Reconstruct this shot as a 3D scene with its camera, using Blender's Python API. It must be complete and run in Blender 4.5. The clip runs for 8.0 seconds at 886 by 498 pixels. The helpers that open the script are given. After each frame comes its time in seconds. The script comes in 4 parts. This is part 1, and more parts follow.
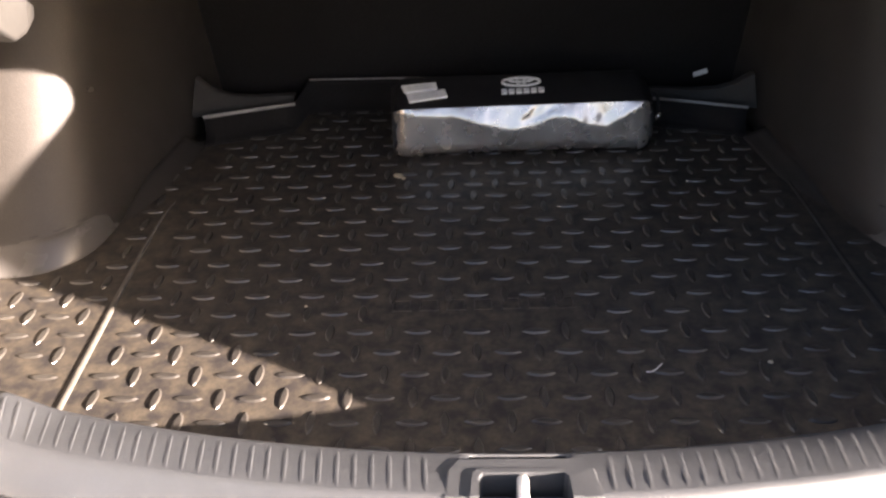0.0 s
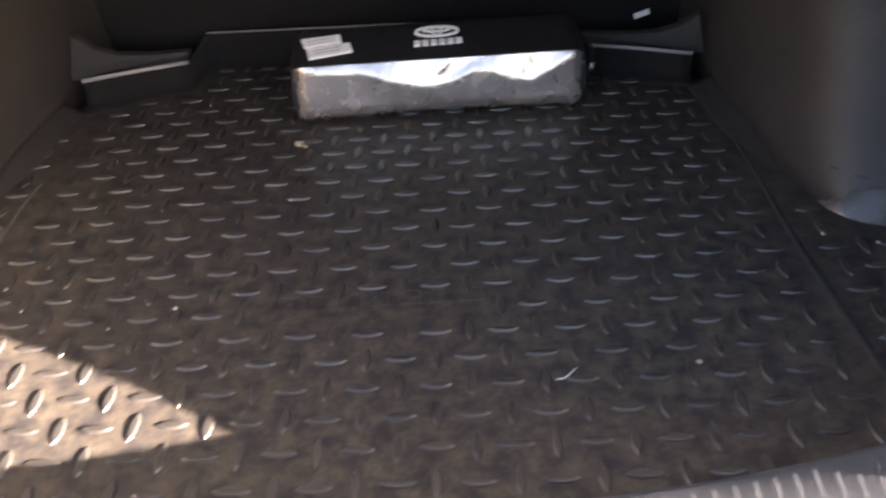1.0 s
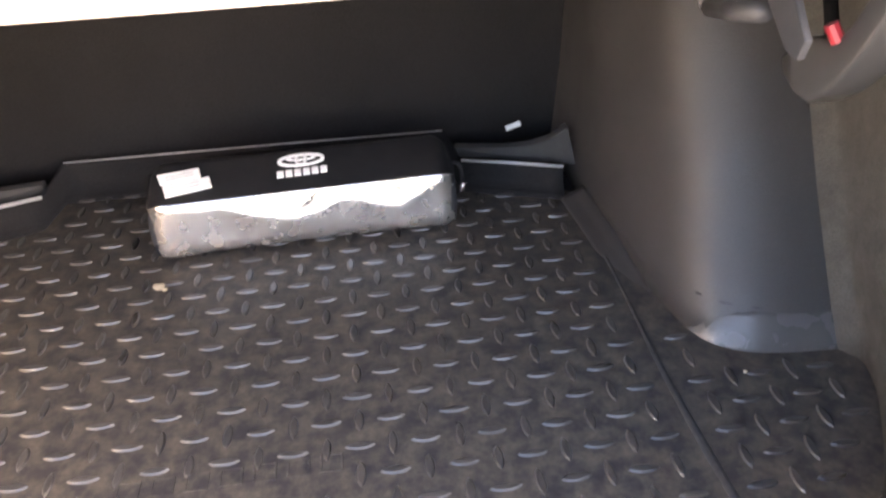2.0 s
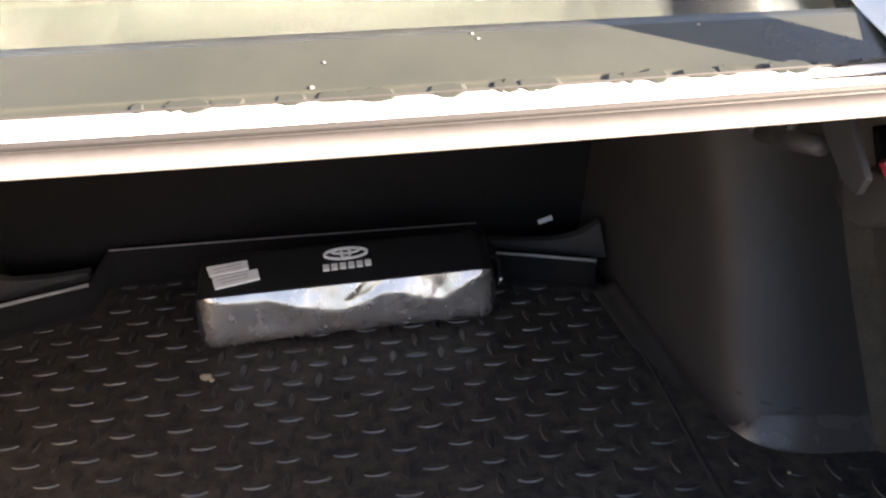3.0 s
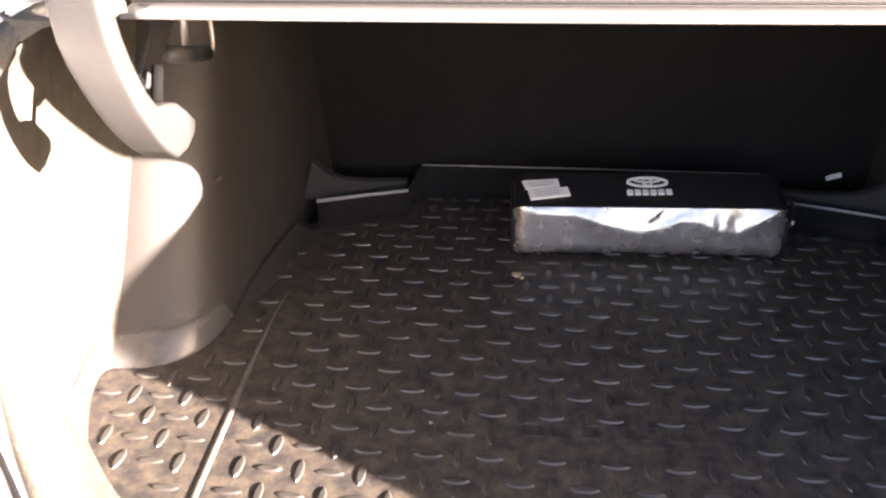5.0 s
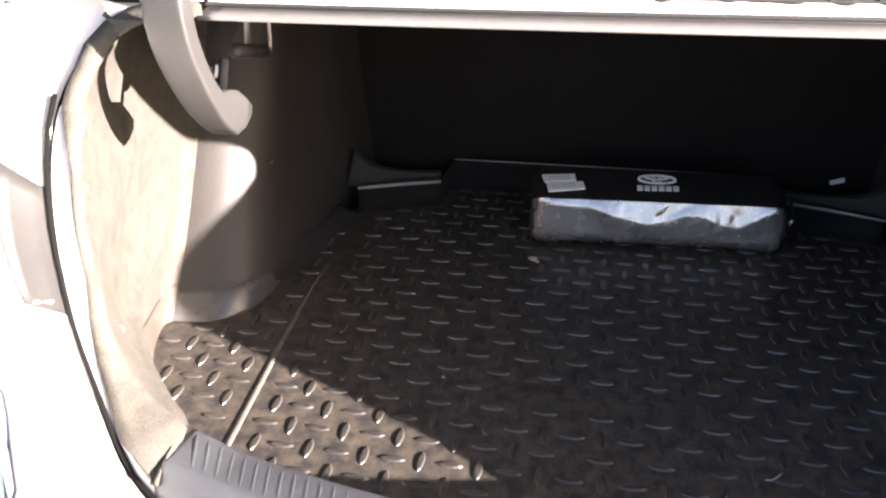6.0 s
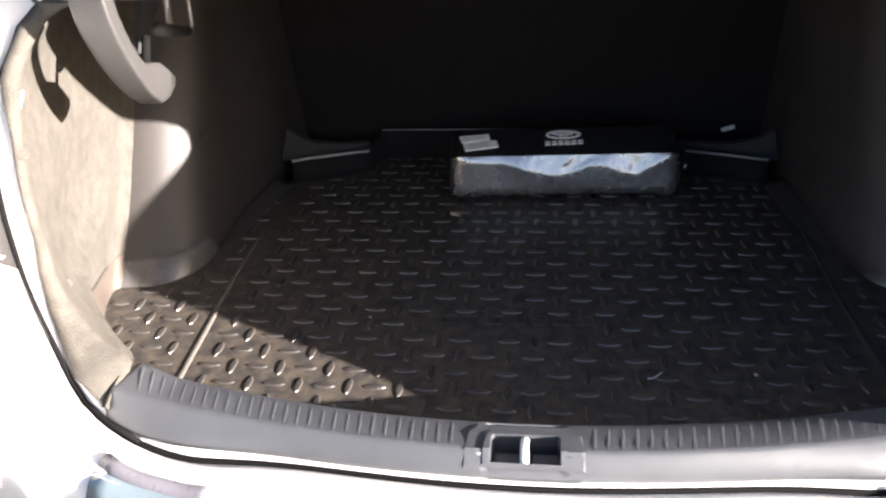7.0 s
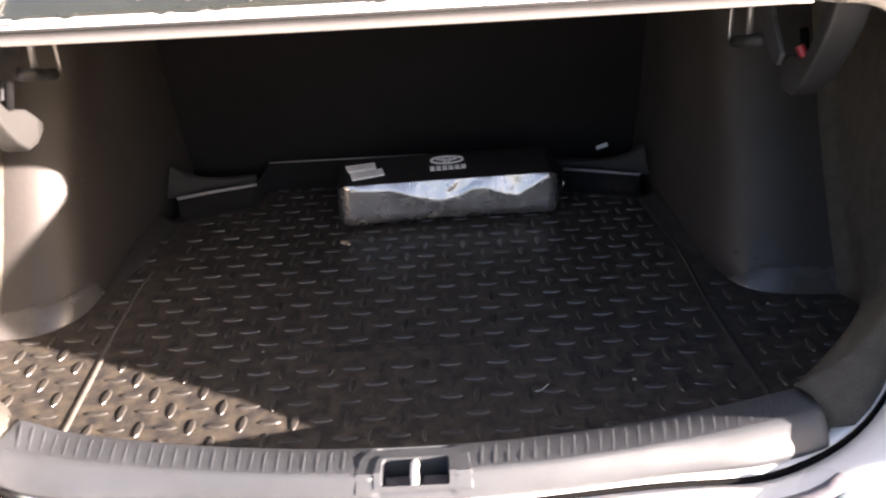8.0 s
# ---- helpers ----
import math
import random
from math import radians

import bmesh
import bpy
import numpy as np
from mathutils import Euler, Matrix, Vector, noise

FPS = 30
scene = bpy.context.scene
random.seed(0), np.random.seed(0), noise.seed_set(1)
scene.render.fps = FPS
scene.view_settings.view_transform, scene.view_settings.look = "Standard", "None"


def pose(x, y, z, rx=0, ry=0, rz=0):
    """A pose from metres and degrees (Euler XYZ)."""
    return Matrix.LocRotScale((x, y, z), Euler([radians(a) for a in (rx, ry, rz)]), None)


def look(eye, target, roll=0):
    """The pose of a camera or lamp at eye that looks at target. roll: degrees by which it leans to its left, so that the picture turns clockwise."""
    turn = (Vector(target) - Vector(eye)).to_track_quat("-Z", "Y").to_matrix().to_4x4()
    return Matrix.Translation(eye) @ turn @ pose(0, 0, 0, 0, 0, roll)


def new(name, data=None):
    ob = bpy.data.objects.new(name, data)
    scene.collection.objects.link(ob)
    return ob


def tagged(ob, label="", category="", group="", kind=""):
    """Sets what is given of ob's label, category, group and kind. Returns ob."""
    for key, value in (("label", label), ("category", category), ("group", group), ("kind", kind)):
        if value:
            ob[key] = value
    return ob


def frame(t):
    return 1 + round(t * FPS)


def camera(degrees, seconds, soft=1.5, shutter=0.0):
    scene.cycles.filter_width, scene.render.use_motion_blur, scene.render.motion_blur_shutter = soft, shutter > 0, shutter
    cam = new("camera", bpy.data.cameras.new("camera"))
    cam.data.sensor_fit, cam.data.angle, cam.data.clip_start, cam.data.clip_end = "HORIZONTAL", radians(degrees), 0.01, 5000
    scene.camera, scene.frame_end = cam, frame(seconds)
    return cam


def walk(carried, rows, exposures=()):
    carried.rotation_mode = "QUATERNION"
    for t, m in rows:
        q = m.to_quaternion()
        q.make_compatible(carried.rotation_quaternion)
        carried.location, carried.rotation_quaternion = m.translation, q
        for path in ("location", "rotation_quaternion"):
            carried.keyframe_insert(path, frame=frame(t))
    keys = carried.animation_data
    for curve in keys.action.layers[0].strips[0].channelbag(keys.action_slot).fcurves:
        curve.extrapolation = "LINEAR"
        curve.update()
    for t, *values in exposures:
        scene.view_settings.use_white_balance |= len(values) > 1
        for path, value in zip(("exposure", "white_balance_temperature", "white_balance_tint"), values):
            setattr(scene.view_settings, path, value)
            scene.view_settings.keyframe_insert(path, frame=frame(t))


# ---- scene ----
cam = camera(59.2, 8.0, soft=2.2, shutter=0.4)
PATH = [
    (0, (-0.036, -0.416, 0.599), (-0.103, 1.264, -0.485), -2.0),
    (0.3, (-0.0534, -0.3773, 0.5719), (-0.1242, 1.2734, -0.555), -1.68),
    (0.5, (-0.053, -0.356, 0.564), (-0.101, 1.274, -0.595), -0.9),
    (0.8, (0.0132, -0.3026, 0.5578), (-0.0383, 1.2948, -0.6446), -2.36),
    (1, (0.064, -0.274, 0.569), (0.043, 1.313, -0.648), -3.0),
    (1.2, (0.113, -0.2512, 0.5728), (0.1122, 1.341, -0.6375), -3.76),
    (1.5, (0.142, -0.221, 0.599), (0.182, 1.386, -0.59), -4.1),
    (1.7, (0.1555, -0.198, 0.6125), (0.2823, 1.425, -0.5493), -3.41),
    (2.8, (0.1118, -0.1671, 0.6868), (0.3134, 1.5525, -0.3144), -2.12),
    (3, (0.086, -0.179, 0.688), (0.285, 1.558, -0.282), -1.5),
    (3.2, (0.0858, -0.1886, 0.6791), (0.2037, 1.5646, -0.2761), -1.64),
    (3.5, (0.049, -0.22, 0.683), (-0.03, 1.544, -0.258), -1.6),
    (3.7, (0.0236, -0.2259, 0.6717), (-0.1295, 1.5356, -0.263), -1.44),
    (4, (-0.03, -0.244, 0.675), (-0.212, 1.505, -0.278), -1.1),
    (4.2, (-0.0529, -0.2542, 0.6641), (-0.24, 1.4895, -0.2974), -1.1),
    (4.5, (-0.089, -0.283, 0.656), (-0.286, 1.458, -0.309), -1.0),
    (4.8, (-0.107, -0.3092, 0.6546), (-0.321, 1.4195, -0.3282), -1.28),
    (5, (-0.137, -0.34, 0.651), (-0.35, 1.392, -0.326), -1.4),
    (5.2, (-0.1138, -0.363, 0.6675), (-0.3899, 1.3471, -0.3321), -2.07),
    (6.3, (-0.0463, -0.5264, 0.6811), (-0.4015, 1.1998, -0.2644), -1.51),
    (6.5, (-0.014, -0.556, 0.673), (-0.375, 1.17, -0.271), -2.1),
    (6.7, (0.0061, -0.5732, 0.6714), (-0.3308, 1.1475, -0.2908), -2.88),
    (7, (0.018, -0.602, 0.681), (-0.234, 1.124, -0.298), -3.4),
    (7.2, (0.0084, -0.6257, 0.693), (-0.1817, 1.1103, -0.2818), -3.46),
    (7.5, (0.015, -0.651, 0.701), (-0.094, 1.105, -0.25), -3.9),
    (7.7, (0.0169, -0.6443, 0.7046), (-0.0288, 1.1176, -0.2407), -3.42),
    (8, (0.049, -0.619, 0.698), (0.037, 1.146, -0.243), -3.2),
]
walk(cam, [(t, look(eye, target, roll)) for t, eye, target, roll in PATH],
     [(t, stops + 0.28, kelvin - 460, tint + 3) for t, stops, kelvin, tint in (
         (0, 2.2, 7100, 19), (0.3, 2.5, 7100, 20), (0.5, 2.6, 7100, 20), (1, 3.1, 7050, 21), (1.5, 4.6, 7400, 22), (1.7, 4.65, 7400, 22), (2.8, 3.2, 7200, 22), (3, 2.5, 7200, 20), (3.5, 2.0, 7100, 22),
         (4, 2.35, 7100, 22), (4.5, 2.65, 7000, 22), (5, 2.85, 6900, 22), (6.5, 1.65, 6300, 15), (7, 1.65, 6300, 14), (7.5, 1.72, 6300, 16), (8, 2.08, 6800, 20))])

# ---- world, sun and exposure ----
SUN = Vector((1.0, -0.322, 0.25)).normalized()
world = bpy.data.worlds.new("sky")
scene.world = world
world.use_nodes = True
wn = world.node_tree.nodes
sky = wn.new("ShaderNodeTexSky")
sky.sky_type, sky.sun_disc = "NISHITA", False
sky.sun_elevation = math.asin(SUN.z)
sky.sun_rotation = math.atan2(SUN.x, SUN.y)
sky.dust_density = 3.0
world.node_tree.links.new(sky.outputs[0], wn["Background"].inputs[0])
wn["Background"].inputs[1].default_value = 0.092
lamp = bpy.data.lights.new("sun", "SUN")
lamp.energy, lamp.angle, lamp.color = 13.5, radians(0.55), (1.0, 0.865, 0.69)
sun_ob = new("sun", lamp)
sun_ob.matrix_world = look((6, -2, 4), Vector((6, -2, 4)) - SUN)


# ---- materials ----
def material(name, color, rough=0.5, metal=0.0, grain=0.0, grain_scale=200.0, stain=0.0, stain_scale=6.0, bump=0.0,
             bump_scale=400.0, tint=None, coat=0.0, spec=0.5, detail=6.0):
    """A principled surface with fine grain, broad stains and a fine relief, in metres."""
    m = bpy.data.materials.new(name)
    m.use_nodes = True
    nt = m.node_tree
    bs = nt.nodes["Principled BSDF"]
    bs.inputs["Roughness"].default_value = rough
    bs.inputs["Metallic"].default_value = metal
    bs.inputs["Coat Weight"].default_value = coat
    bs.inputs["Coat Roughness"].default_value = 0.08
    bs.inputs["Specular IOR Level"].default_value = spec
    co = nt.nodes.new("ShaderNodeTexCoord")
    base = nt.nodes.new("ShaderNodeRGB")
    base.outputs[0].default_value = (*color, 1)
    last = base.outputs[0]
    for amount, scale, other in ((stain, stain_scale, tint or tuple(0.55 * c for c in color)), (grain, grain_scale, tuple(0.4 * c for c in color))):
        if amount <= 0:
            continue
        n = nt.nodes.new("ShaderNodeTexNoise")
        n.inputs["Scale"].default_value, n.inputs["Detail"].default_value, n.inputs["Roughness"].default_value = scale, detail, 0.62
        nt.links.new(co.outputs["Object"], n.inputs["Vector"])
        ramp = nt.nodes.new("ShaderNodeMapRange")
        ramp.inputs["From Min"].default_value, ramp.inputs["From Max"].default_value = 0.38, 0.68
        ramp.inputs["To Max"].default_value = amount
        nt.links.new(n.outputs[0], ramp.inputs["Value"])
        mix = nt.nodes.new("ShaderNodeMix")
        mix.data_type = "RGBA"
        nt.links.new(ramp.outputs[0], mix.inputs[0])
        nt.links.new(last, mix.inputs[6])
        mix.inputs[7].default_value = (*other, 1)
        last = mix.outputs[2]
    nt.links.new(last, bs.inputs["Base Color"])
    if stain > 0:
        rn = nt.nodes.new("ShaderNodeTexNoise")
        rn.inputs["Scale"].default_value, rn.inputs["Detail"].default_value = stain_scale * 2.3, 5
        nt.links.new(co.outputs["Object"], rn.inputs["Vector"])
        rr = nt.nodes.new("ShaderNodeMapRange")
        rr.inputs["To Min"].default_value, rr.inputs["To Max"].default_value = max(0.02, rough - 0.14), min(1, rough + 0.14)
        nt.links.new(rn.outputs[0], rr.inputs["Value"])
        nt.links.new(rr.outputs[0], bs.inputs["Roughness"])
    if bump > 0:
        bn = nt.nodes.new("ShaderNodeTexNoise")
        bn.inputs["Scale"].default_value, bn.inputs["Detail"].default_value = bump_scale, 4
        nt.links.new(co.outputs["Object"], bn.inputs["Vector"])
        bm_ = nt.nodes.new("ShaderNodeBump")
        bm_.inputs["Strength"].default_value, bm_.inputs["Distance"].default_value = bump, 0.002
        nt.links.new(bn.outputs[0], bm_.inputs["Height"])
        nt.links.new(bm_.outputs[0], bs.inputs["Normal"])
    return m


CARPET = material("trim_carpet", (0.088, 0.0825, 0.0715), 0.9, grain=0.55, grain_scale=420, stain=0.7, stain_scale=38, bump=0.7, bump_scale=520, spec=0.15)
CARPET_ARCH = material("arch_carpet", (0.046, 0.0425, 0.0405), 0.5, grain=0.4, grain_scale=420, stain=0.35, stain_scale=6, bump=0.25, bump_scale=520, spec=0.5)
FLAP = material("tan_plastic", (0.082, 0.069, 0.058), 0.4, grain=0.2, grain_scale=500, stain=0.4, stain_scale=14, bump=0.1)
EDGE = material("edge_black", (0.006, 0.006, 0.0062), 0.95, grain=0.3, grain_scale=300, spec=0.06)
SEAT = material("seat_carpet", (0.0215, 0.0205, 0.0213), 0.95, grain=0.6, grain_scale=380, stain=0.4, stain_scale=5, bump=0.6, bump_scale=500, spec=0.1)
RUBBER = material("mat_rubber", (0.034, 0.0318, 0.0328), 0.42, grain=0.35, grain_scale=160, stain=0.85, stain_scale=44, bump=0.22, bump_scale=700, tint=(0.112, 0.0950, 0.0720), spec=0.18)
# two tones of the worn fold line: darker for shade, paler for sun
RIDGE_SHADED = material("shaded_crease_rubber", (0.05, 0.047, 0.044), 0.7, grain=0.4, grain_scale=120, stain=0.5, stain_scale=40, bump=0.2, spec=0.25)
RIDGE_LIT = material("sunlit_worn_rubber", (0.11, 0.102, 0.09), 0.9, grain=0.4, grain_scale=120, stain=0.6, stain_scale=40, bump=0.2)
TREAD = material("worn_tread_rubber", (0.040, 0.0372, 0.0352), 0.34, grain=0.3, grain_scale=160, stain=0.5, stain_scale=60, tint=(0.07, 0.0625, 0.053), bump=0.06, bump_scale=700, spec=1.0, coat=0.12)
PLASTIC = material("grey_plastic", (0.063, 0.0685, 0.077), 0.42, grain=0.25, grain_scale=900, stain=0.35, stain_scale=14, bump=0.25, bump_scale=1500)
BAND = material("arch_plastic", (0.085, 0.082, 0.08), 0.25, grain=0.2, grain_scale=900, stain=0.3, stain_scale=11, bump=0.1, bump_scale=1500)
PALE = material("pale_edge", (0.42, 0.41, 0.4), 0.45, grain=0.3, grain_scale=300, stain=0.4, stain_scale=25, bump=0.1)
GUSSET = material("grey_felt", (0.037, 0.0355, 0.0355), 0.8, grain=0.4, grain_scale=500, stain=0.3, stain_scale=20, bump=0.3)
PAINT = material("white_paint", (0.8, 0.79, 0.77), 0.3, stain=0.12, stain_scale=4, tint=(0.66, 0.63, 0.57), coat=0.6, grain=0.06, grain_scale=90)
# white paint darkened in its colour to hold back the sun's glare on the lip
PAINT_DIM = material("dimmed_white_paint", (0.155, 0.148, 0.14), 0.45, stain=0.5, stain_scale=11, tint=(0.13, 0.122, 0.108), grain=0.25, grain_scale=140)
BLACK = material("black_plastic", (0.018, 0.018, 0.02), 0.45, stain=0.3, stain_scale=20, bump=0.1)
SEAM = material("black_seal", (0.02, 0.02, 0.02), 0.7, grain=0.3, grain_scale=300)
POCKET = material("pocket_plastic", (0.028, 0.028, 0.038), 0.45, stain=0.3, stain_scale=30)
STEEL = material("bright_steel", (0.75, 0.74, 0.72), 0.4, metal=0.3, stain=0.2, stain_scale=40)
WIRE = material("zinc_wire", (0.5, 0.5, 0.5), 0.35, metal=0.7, stain=0.3, stain_scale=30)
HINGE = material("hinge_grey", (0.03, 0.0295, 0.029), 0.5, stain=0.3, stain_scale=13, tint=(0.038, 0.037, 0.036), grain=0.15, grain_scale=200)
BRACKET = material("bracket_grey", (0.034, 0.035, 0.039), 0.5, stain=0.3, stain_scale=20)
VINYL = material("bag_vinyl", (0.75, 0.70, 0.655), 0.25, metal=0.8, stain=0.3, stain_scale=18, grain=0.2, grain_scale=300, bump=0.08, bump_scale=60, coat=0.5)
CANVAS = material("bag_top", (0.014, 0.014, 0.016), 0.6, grain=0.4, grain_scale=700, stain=0.3, stain_scale=14, bump=0.2, bump_scale=900, spec=0.3)
LABEL = material("label_paper", (0.88, 0.88, 0.88), 0.5, stain=0.25, stain_scale=60)
PRINT = material("white_print", (0.84, 0.84, 0.84), 0.5, stain=0.2, stain_scale=90)
INK = material("grey_ink", (0.35, 0.35, 0.37), 0.6)
RED = material("red_plastic", (0.3, 0.02, 0.03), 0.4)
CRUMB = material("dry_crumb", (0.5, 0.42, 0.3), 0.9, stain=0.4, stain_scale=200)
FRIT = material("window_border", (0.029, 0.0325, 0.027), 0.2, grain=0.1, grain_scale=500, stain=0.4, stain_scale=9, tint=(0.05, 0.053, 0.044))
SHELF = material("shelf_fabric", (0.58, 0.57, 0.53), 0.9, grain=0.4, grain_scale=400, stain=0.3, stain_scale=4, bump=0.3)
TYRE = material("tyre_rubber", (0.03, 0.03, 0.03), 0.8, grain=0.4, grain_scale=120, bump=0.3)
ALLOY = material("wheel_alloy", (0.5, 0.5, 0.51), 0.35, metal=0.8, stain=0.2)
ASPHALT = material("pale_concrete", (0.2, 0.195, 0.185), 0.9, grain=0.5, grain_scale=120, stain=0.5, stain_scale=0.8, bump=0.5, bump_scale=90)
LAMP_SEAM = material("lavender_grey_seam", (0.110, 0.108, 0.125), 0.3, stain=0.3, stain_scale=30)
LAMP_CLEAR = material("lamp_clear", (0.10, 0.13, 0.15), 0.1, stain=0.3, stain_scale=12, coat=0.8)
GLASS = bpy.data.materials.new("tinted_glass")
GLASS.use_nodes = True
gb = GLASS.node_tree.nodes["Principled BSDF"]
gb.inputs["Base Color"].default_value = (0.72, 0.82, 0.74, 1)
gb.inputs["Transmission Weight"].default_value, gb.inputs["Roughness"].default_value, gb.inputs["IOR"].default_value = 1.0, 0.02, 1.45


# ---- mesh helpers ----
def part(name, bm, mat, parent, label="", smooth=False):
    me = bpy.data.meshes.new(name)
    bmesh.ops.recalc_face_normals(bm, faces=bm.faces)
    bm.to_mesh(me)
    bm.free()
    me.materials.append(mat)
    if smooth:
        for p in me.polygons:
            p.use_smooth = True
    ob = new(name, me)
    if parent:
        ob.parent = parent
    return tagged(ob, label)


def thing(name, label, category, kind="", group="", at=(0, 0, 0)):
    ob = new(name)
    ob.location = at
    ob.empty_display_size = 0.05
    return tagged(ob, label, category, group, kind)


def lerp(a, b, f):
    return a + (b - a) * f


def curve_points(keys, n):
    """n points evenly along a smooth curve through the keys."""
    k = [Vector(p) for p in keys]
    out = []
    for i in range(len(k) - 1):
        p0, p1, p2, p3 = k[max(i - 1, 0)], k[i], k[i + 1], k[min(i + 2, len(k) - 1)]
        for j in range(12):
            t = j / 12
            out.append(0.5 * (2 * p1 + (p2 - p0) * t + (2 * p0 - 5 * p1 + 4 * p2 - p3) * t * t + (3 * p1 - p0 - 3 * p2 + p3) * t ** 3))
    out.append(k[-1])
    d = [0.0]
    for a, b in zip(out, out[1:]):
        d.append(d[-1] + (b - a).length)
    res, j = [], 0
    for i in range(n):
        want = d[-1] * i / (n - 1)
        while j < len(d) - 2 and d[j + 1] < want:
            j += 1
        f = (want - d[j]) / max(d[j + 1] - d[j], 1e-9)
        res.append(out[j].lerp(out[j + 1], min(max(f, 0), 1)))
    return res


def loft(rings, closed=False):
    bm = bmesh.new()
    vs = [[bm.verts.new(p) for p in r] for r in rings]
    for a, b in zip(vs, vs[1:]):
        n = len(a)
        for i in range(n if closed else n - 1):
            j = (i + 1) % n
            bm.faces.new((a[i], a[j], b[j], b[i]))
    return bm


def thicken(bm, t):
    """Gives an open sheet a thickness t, away from its normals."""
    bmesh.ops.recalc_face_normals(bm, faces=bm.faces)
    bm.normal_update()
    old, faces_, rim = list(bm.verts), list(bm.faces), [e for e in bm.edges if e.is_boundary]
    back = {v: bm.verts.new(v.co - v.normal * t) for v in old}
    for f in faces_:
        bm.faces.new([back[v] for v in reversed(f.verts)])
    for e in rim:
        a, b = e.verts
        bm.faces.new((a, b, back[b], back[a]))
    return bm


def prism(outline, lift, bevel=0.0, segments=2):
    """An outline (list of points) pushed along the vector lift, with rounded edges."""
    bm = bmesh.new()
    a = [bm.verts.new(p) for p in outline]
    b = [bm.verts.new(Vector(p) + Vector(lift)) for p in outline]
    bm.faces.new(a)
    bm.faces.new(b[::-1])
    n = len(a)
    for i in range(n):
        bm.faces.new((a[i], b[i], b[(i + 1) % n], a[(i + 1) % n]))
    bmesh.ops.recalc_face_normals(bm, faces=bm.faces)
    if bevel:
        bmesh.ops.bevel(bm, geom=list(bm.edges), offset=bevel, segments=segments, affect="EDGES", profile=0.6)
    return bm


def block(cx, cy, cz, sx, sy, sz, bevel=0.0, m=None):
    bm = bmesh.new()
    bmesh.ops.create_cube(bm, size=1, matrix=Matrix.Translation((cx, cy, cz)) @ Matrix.Diagonal((sx, sy, sz, 1)))
    if bevel:
        bmesh.ops.bevel(bm, geom=list(bm.edges), offset=bevel, segments=2, affect="EDGES", profile=0.6)
    if m:
        bmesh.ops.transform(bm, matrix=m, verts=bm.verts)
    return bm


def tube(points, r, sides=8):
    """A round rod along points."""
    pts = [Vector(p) for p in points]
    rings = []
    for i, p in enumerate(pts):
        d = (pts[min(i + 1, len(pts) - 1)] - pts[max(i - 1, 0)]).normalized()
        u = d.orthogonal().normalized() if i == 0 else (u - d * u.dot(d)).normalized()
        v = d.cross(u)
        rings.append([p + r * (math.cos(2 * math.pi * k / sides) * u + math.sin(2 * math.pi * k / sides) * v) for k in range(sides)])
    bm = loft(rings, True)
    bm.verts.ensure_lookup_table()
    bm.faces.new(bm.verts[:sides])
    bm.faces.new(bm.verts[-sides:])
    return bm


def cut_hole(me_bm, x0, x1, y0, y1):
    """Takes out the faces whose middle lies in a rectangle of the plan."""
    dead = [f for f in me_bm.faces if x0 < f.calc_center_median().x < x1 and y0 < f.calc_center_median().y < y1]
    bmesh.ops.delete(me_bm, geom=dead, context="FACES")


# ---- setting: ground ----
GROUND = -0.62
bm = bmesh.new()
bmesh.ops.create_grid(bm, x_segments=8, y_segments=8, size=400, matrix=Matrix.Translation((0, 0, GROUND)))
tagged(part("ground", bm, ASPHALT, None, "pale dusty concrete ground under the parked car"), kind="structure", category="ground")

# ---- the car ----
car = thing("car", "white sedan car with its boot lid raised and boot open", "car", at=(0, 0, GROUND))
lift_m = Matrix.Translation((0, 0, -GROUND))


def carpart(name, bm, mat, label="", smooth=False, parent=None):
    ob = part(name, bm, mat, parent or car, label, smooth)
    if not parent:
        ob.matrix_parent_inverse = lift_m
    return ob


# rim of the boot opening: sill, right side, top, left side
def sill_y(x):
    return 0.020 + 0.30 * x * x


SIDE = [(0.37, 0.061, 0.120), (0.43, 0.072, 0.127), (0.485, 0.09, 0.140), (0.53, 0.112, 0.165), (0.56, 0.13, 0.205), (0.572, 0.145, 0.26),
        (0.582, 0.165, 0.34), (0.588, 0.205, 0.42), (0.582, 0.25, 0.468), (0.54, 0.268, 0.50), (0.47, 0.268, 0.51)]
CREST = [(0.37, -0.045, 0.102), (0.42, -0.022, 0.128), (0.46, 0.050, 0.157), (0.52, 0.060, 0.206), (0.56, 0.056, 0.252), (0.592, 0.038, 0.306),
         (0.625, 0.050, 0.38), (0.65, 0.088, 0.43), (0.658, 0.134, 0.458), (0.655, 0.200, 0.480), (0.61, 0.275, 0.505), (0.50, 0.288, 0.524)]
CREST_LEFT = [(0.37, -0.045, 0.102), (0.42, -0.022, 0.128), (0.46, 0.016, 0.157), (0.52, 0.027, 0.206), (0.56, 0.028, 0.252), (0.592, 0.024, 0.306),
              (0.625, 0.045, 0.38), (0.65, 0.09, 0.43), (0.658, 0.15, 0.455), (0.655, 0.22, 0.472), (0.61, 0.275, 0.505), (0.50, 0.288, 0.524)]
OUTER = [(0.37, -0.085, 0.072), (0.45, -0.08, 0.09), (0.53, -0.06, 0.13), (0.62, -0.03, 0.19), (0.70, 0.0, 0.25), (0.745, 0.03, 0.31),
         (0.775, 0.07, 0.37), (0.79, 0.12, 0.42), (0.79, 0.17, 0.46), (0.76, 0.23, 0.495), (0.68, 0.30, 0.53)]
SILL_Z = 0.115


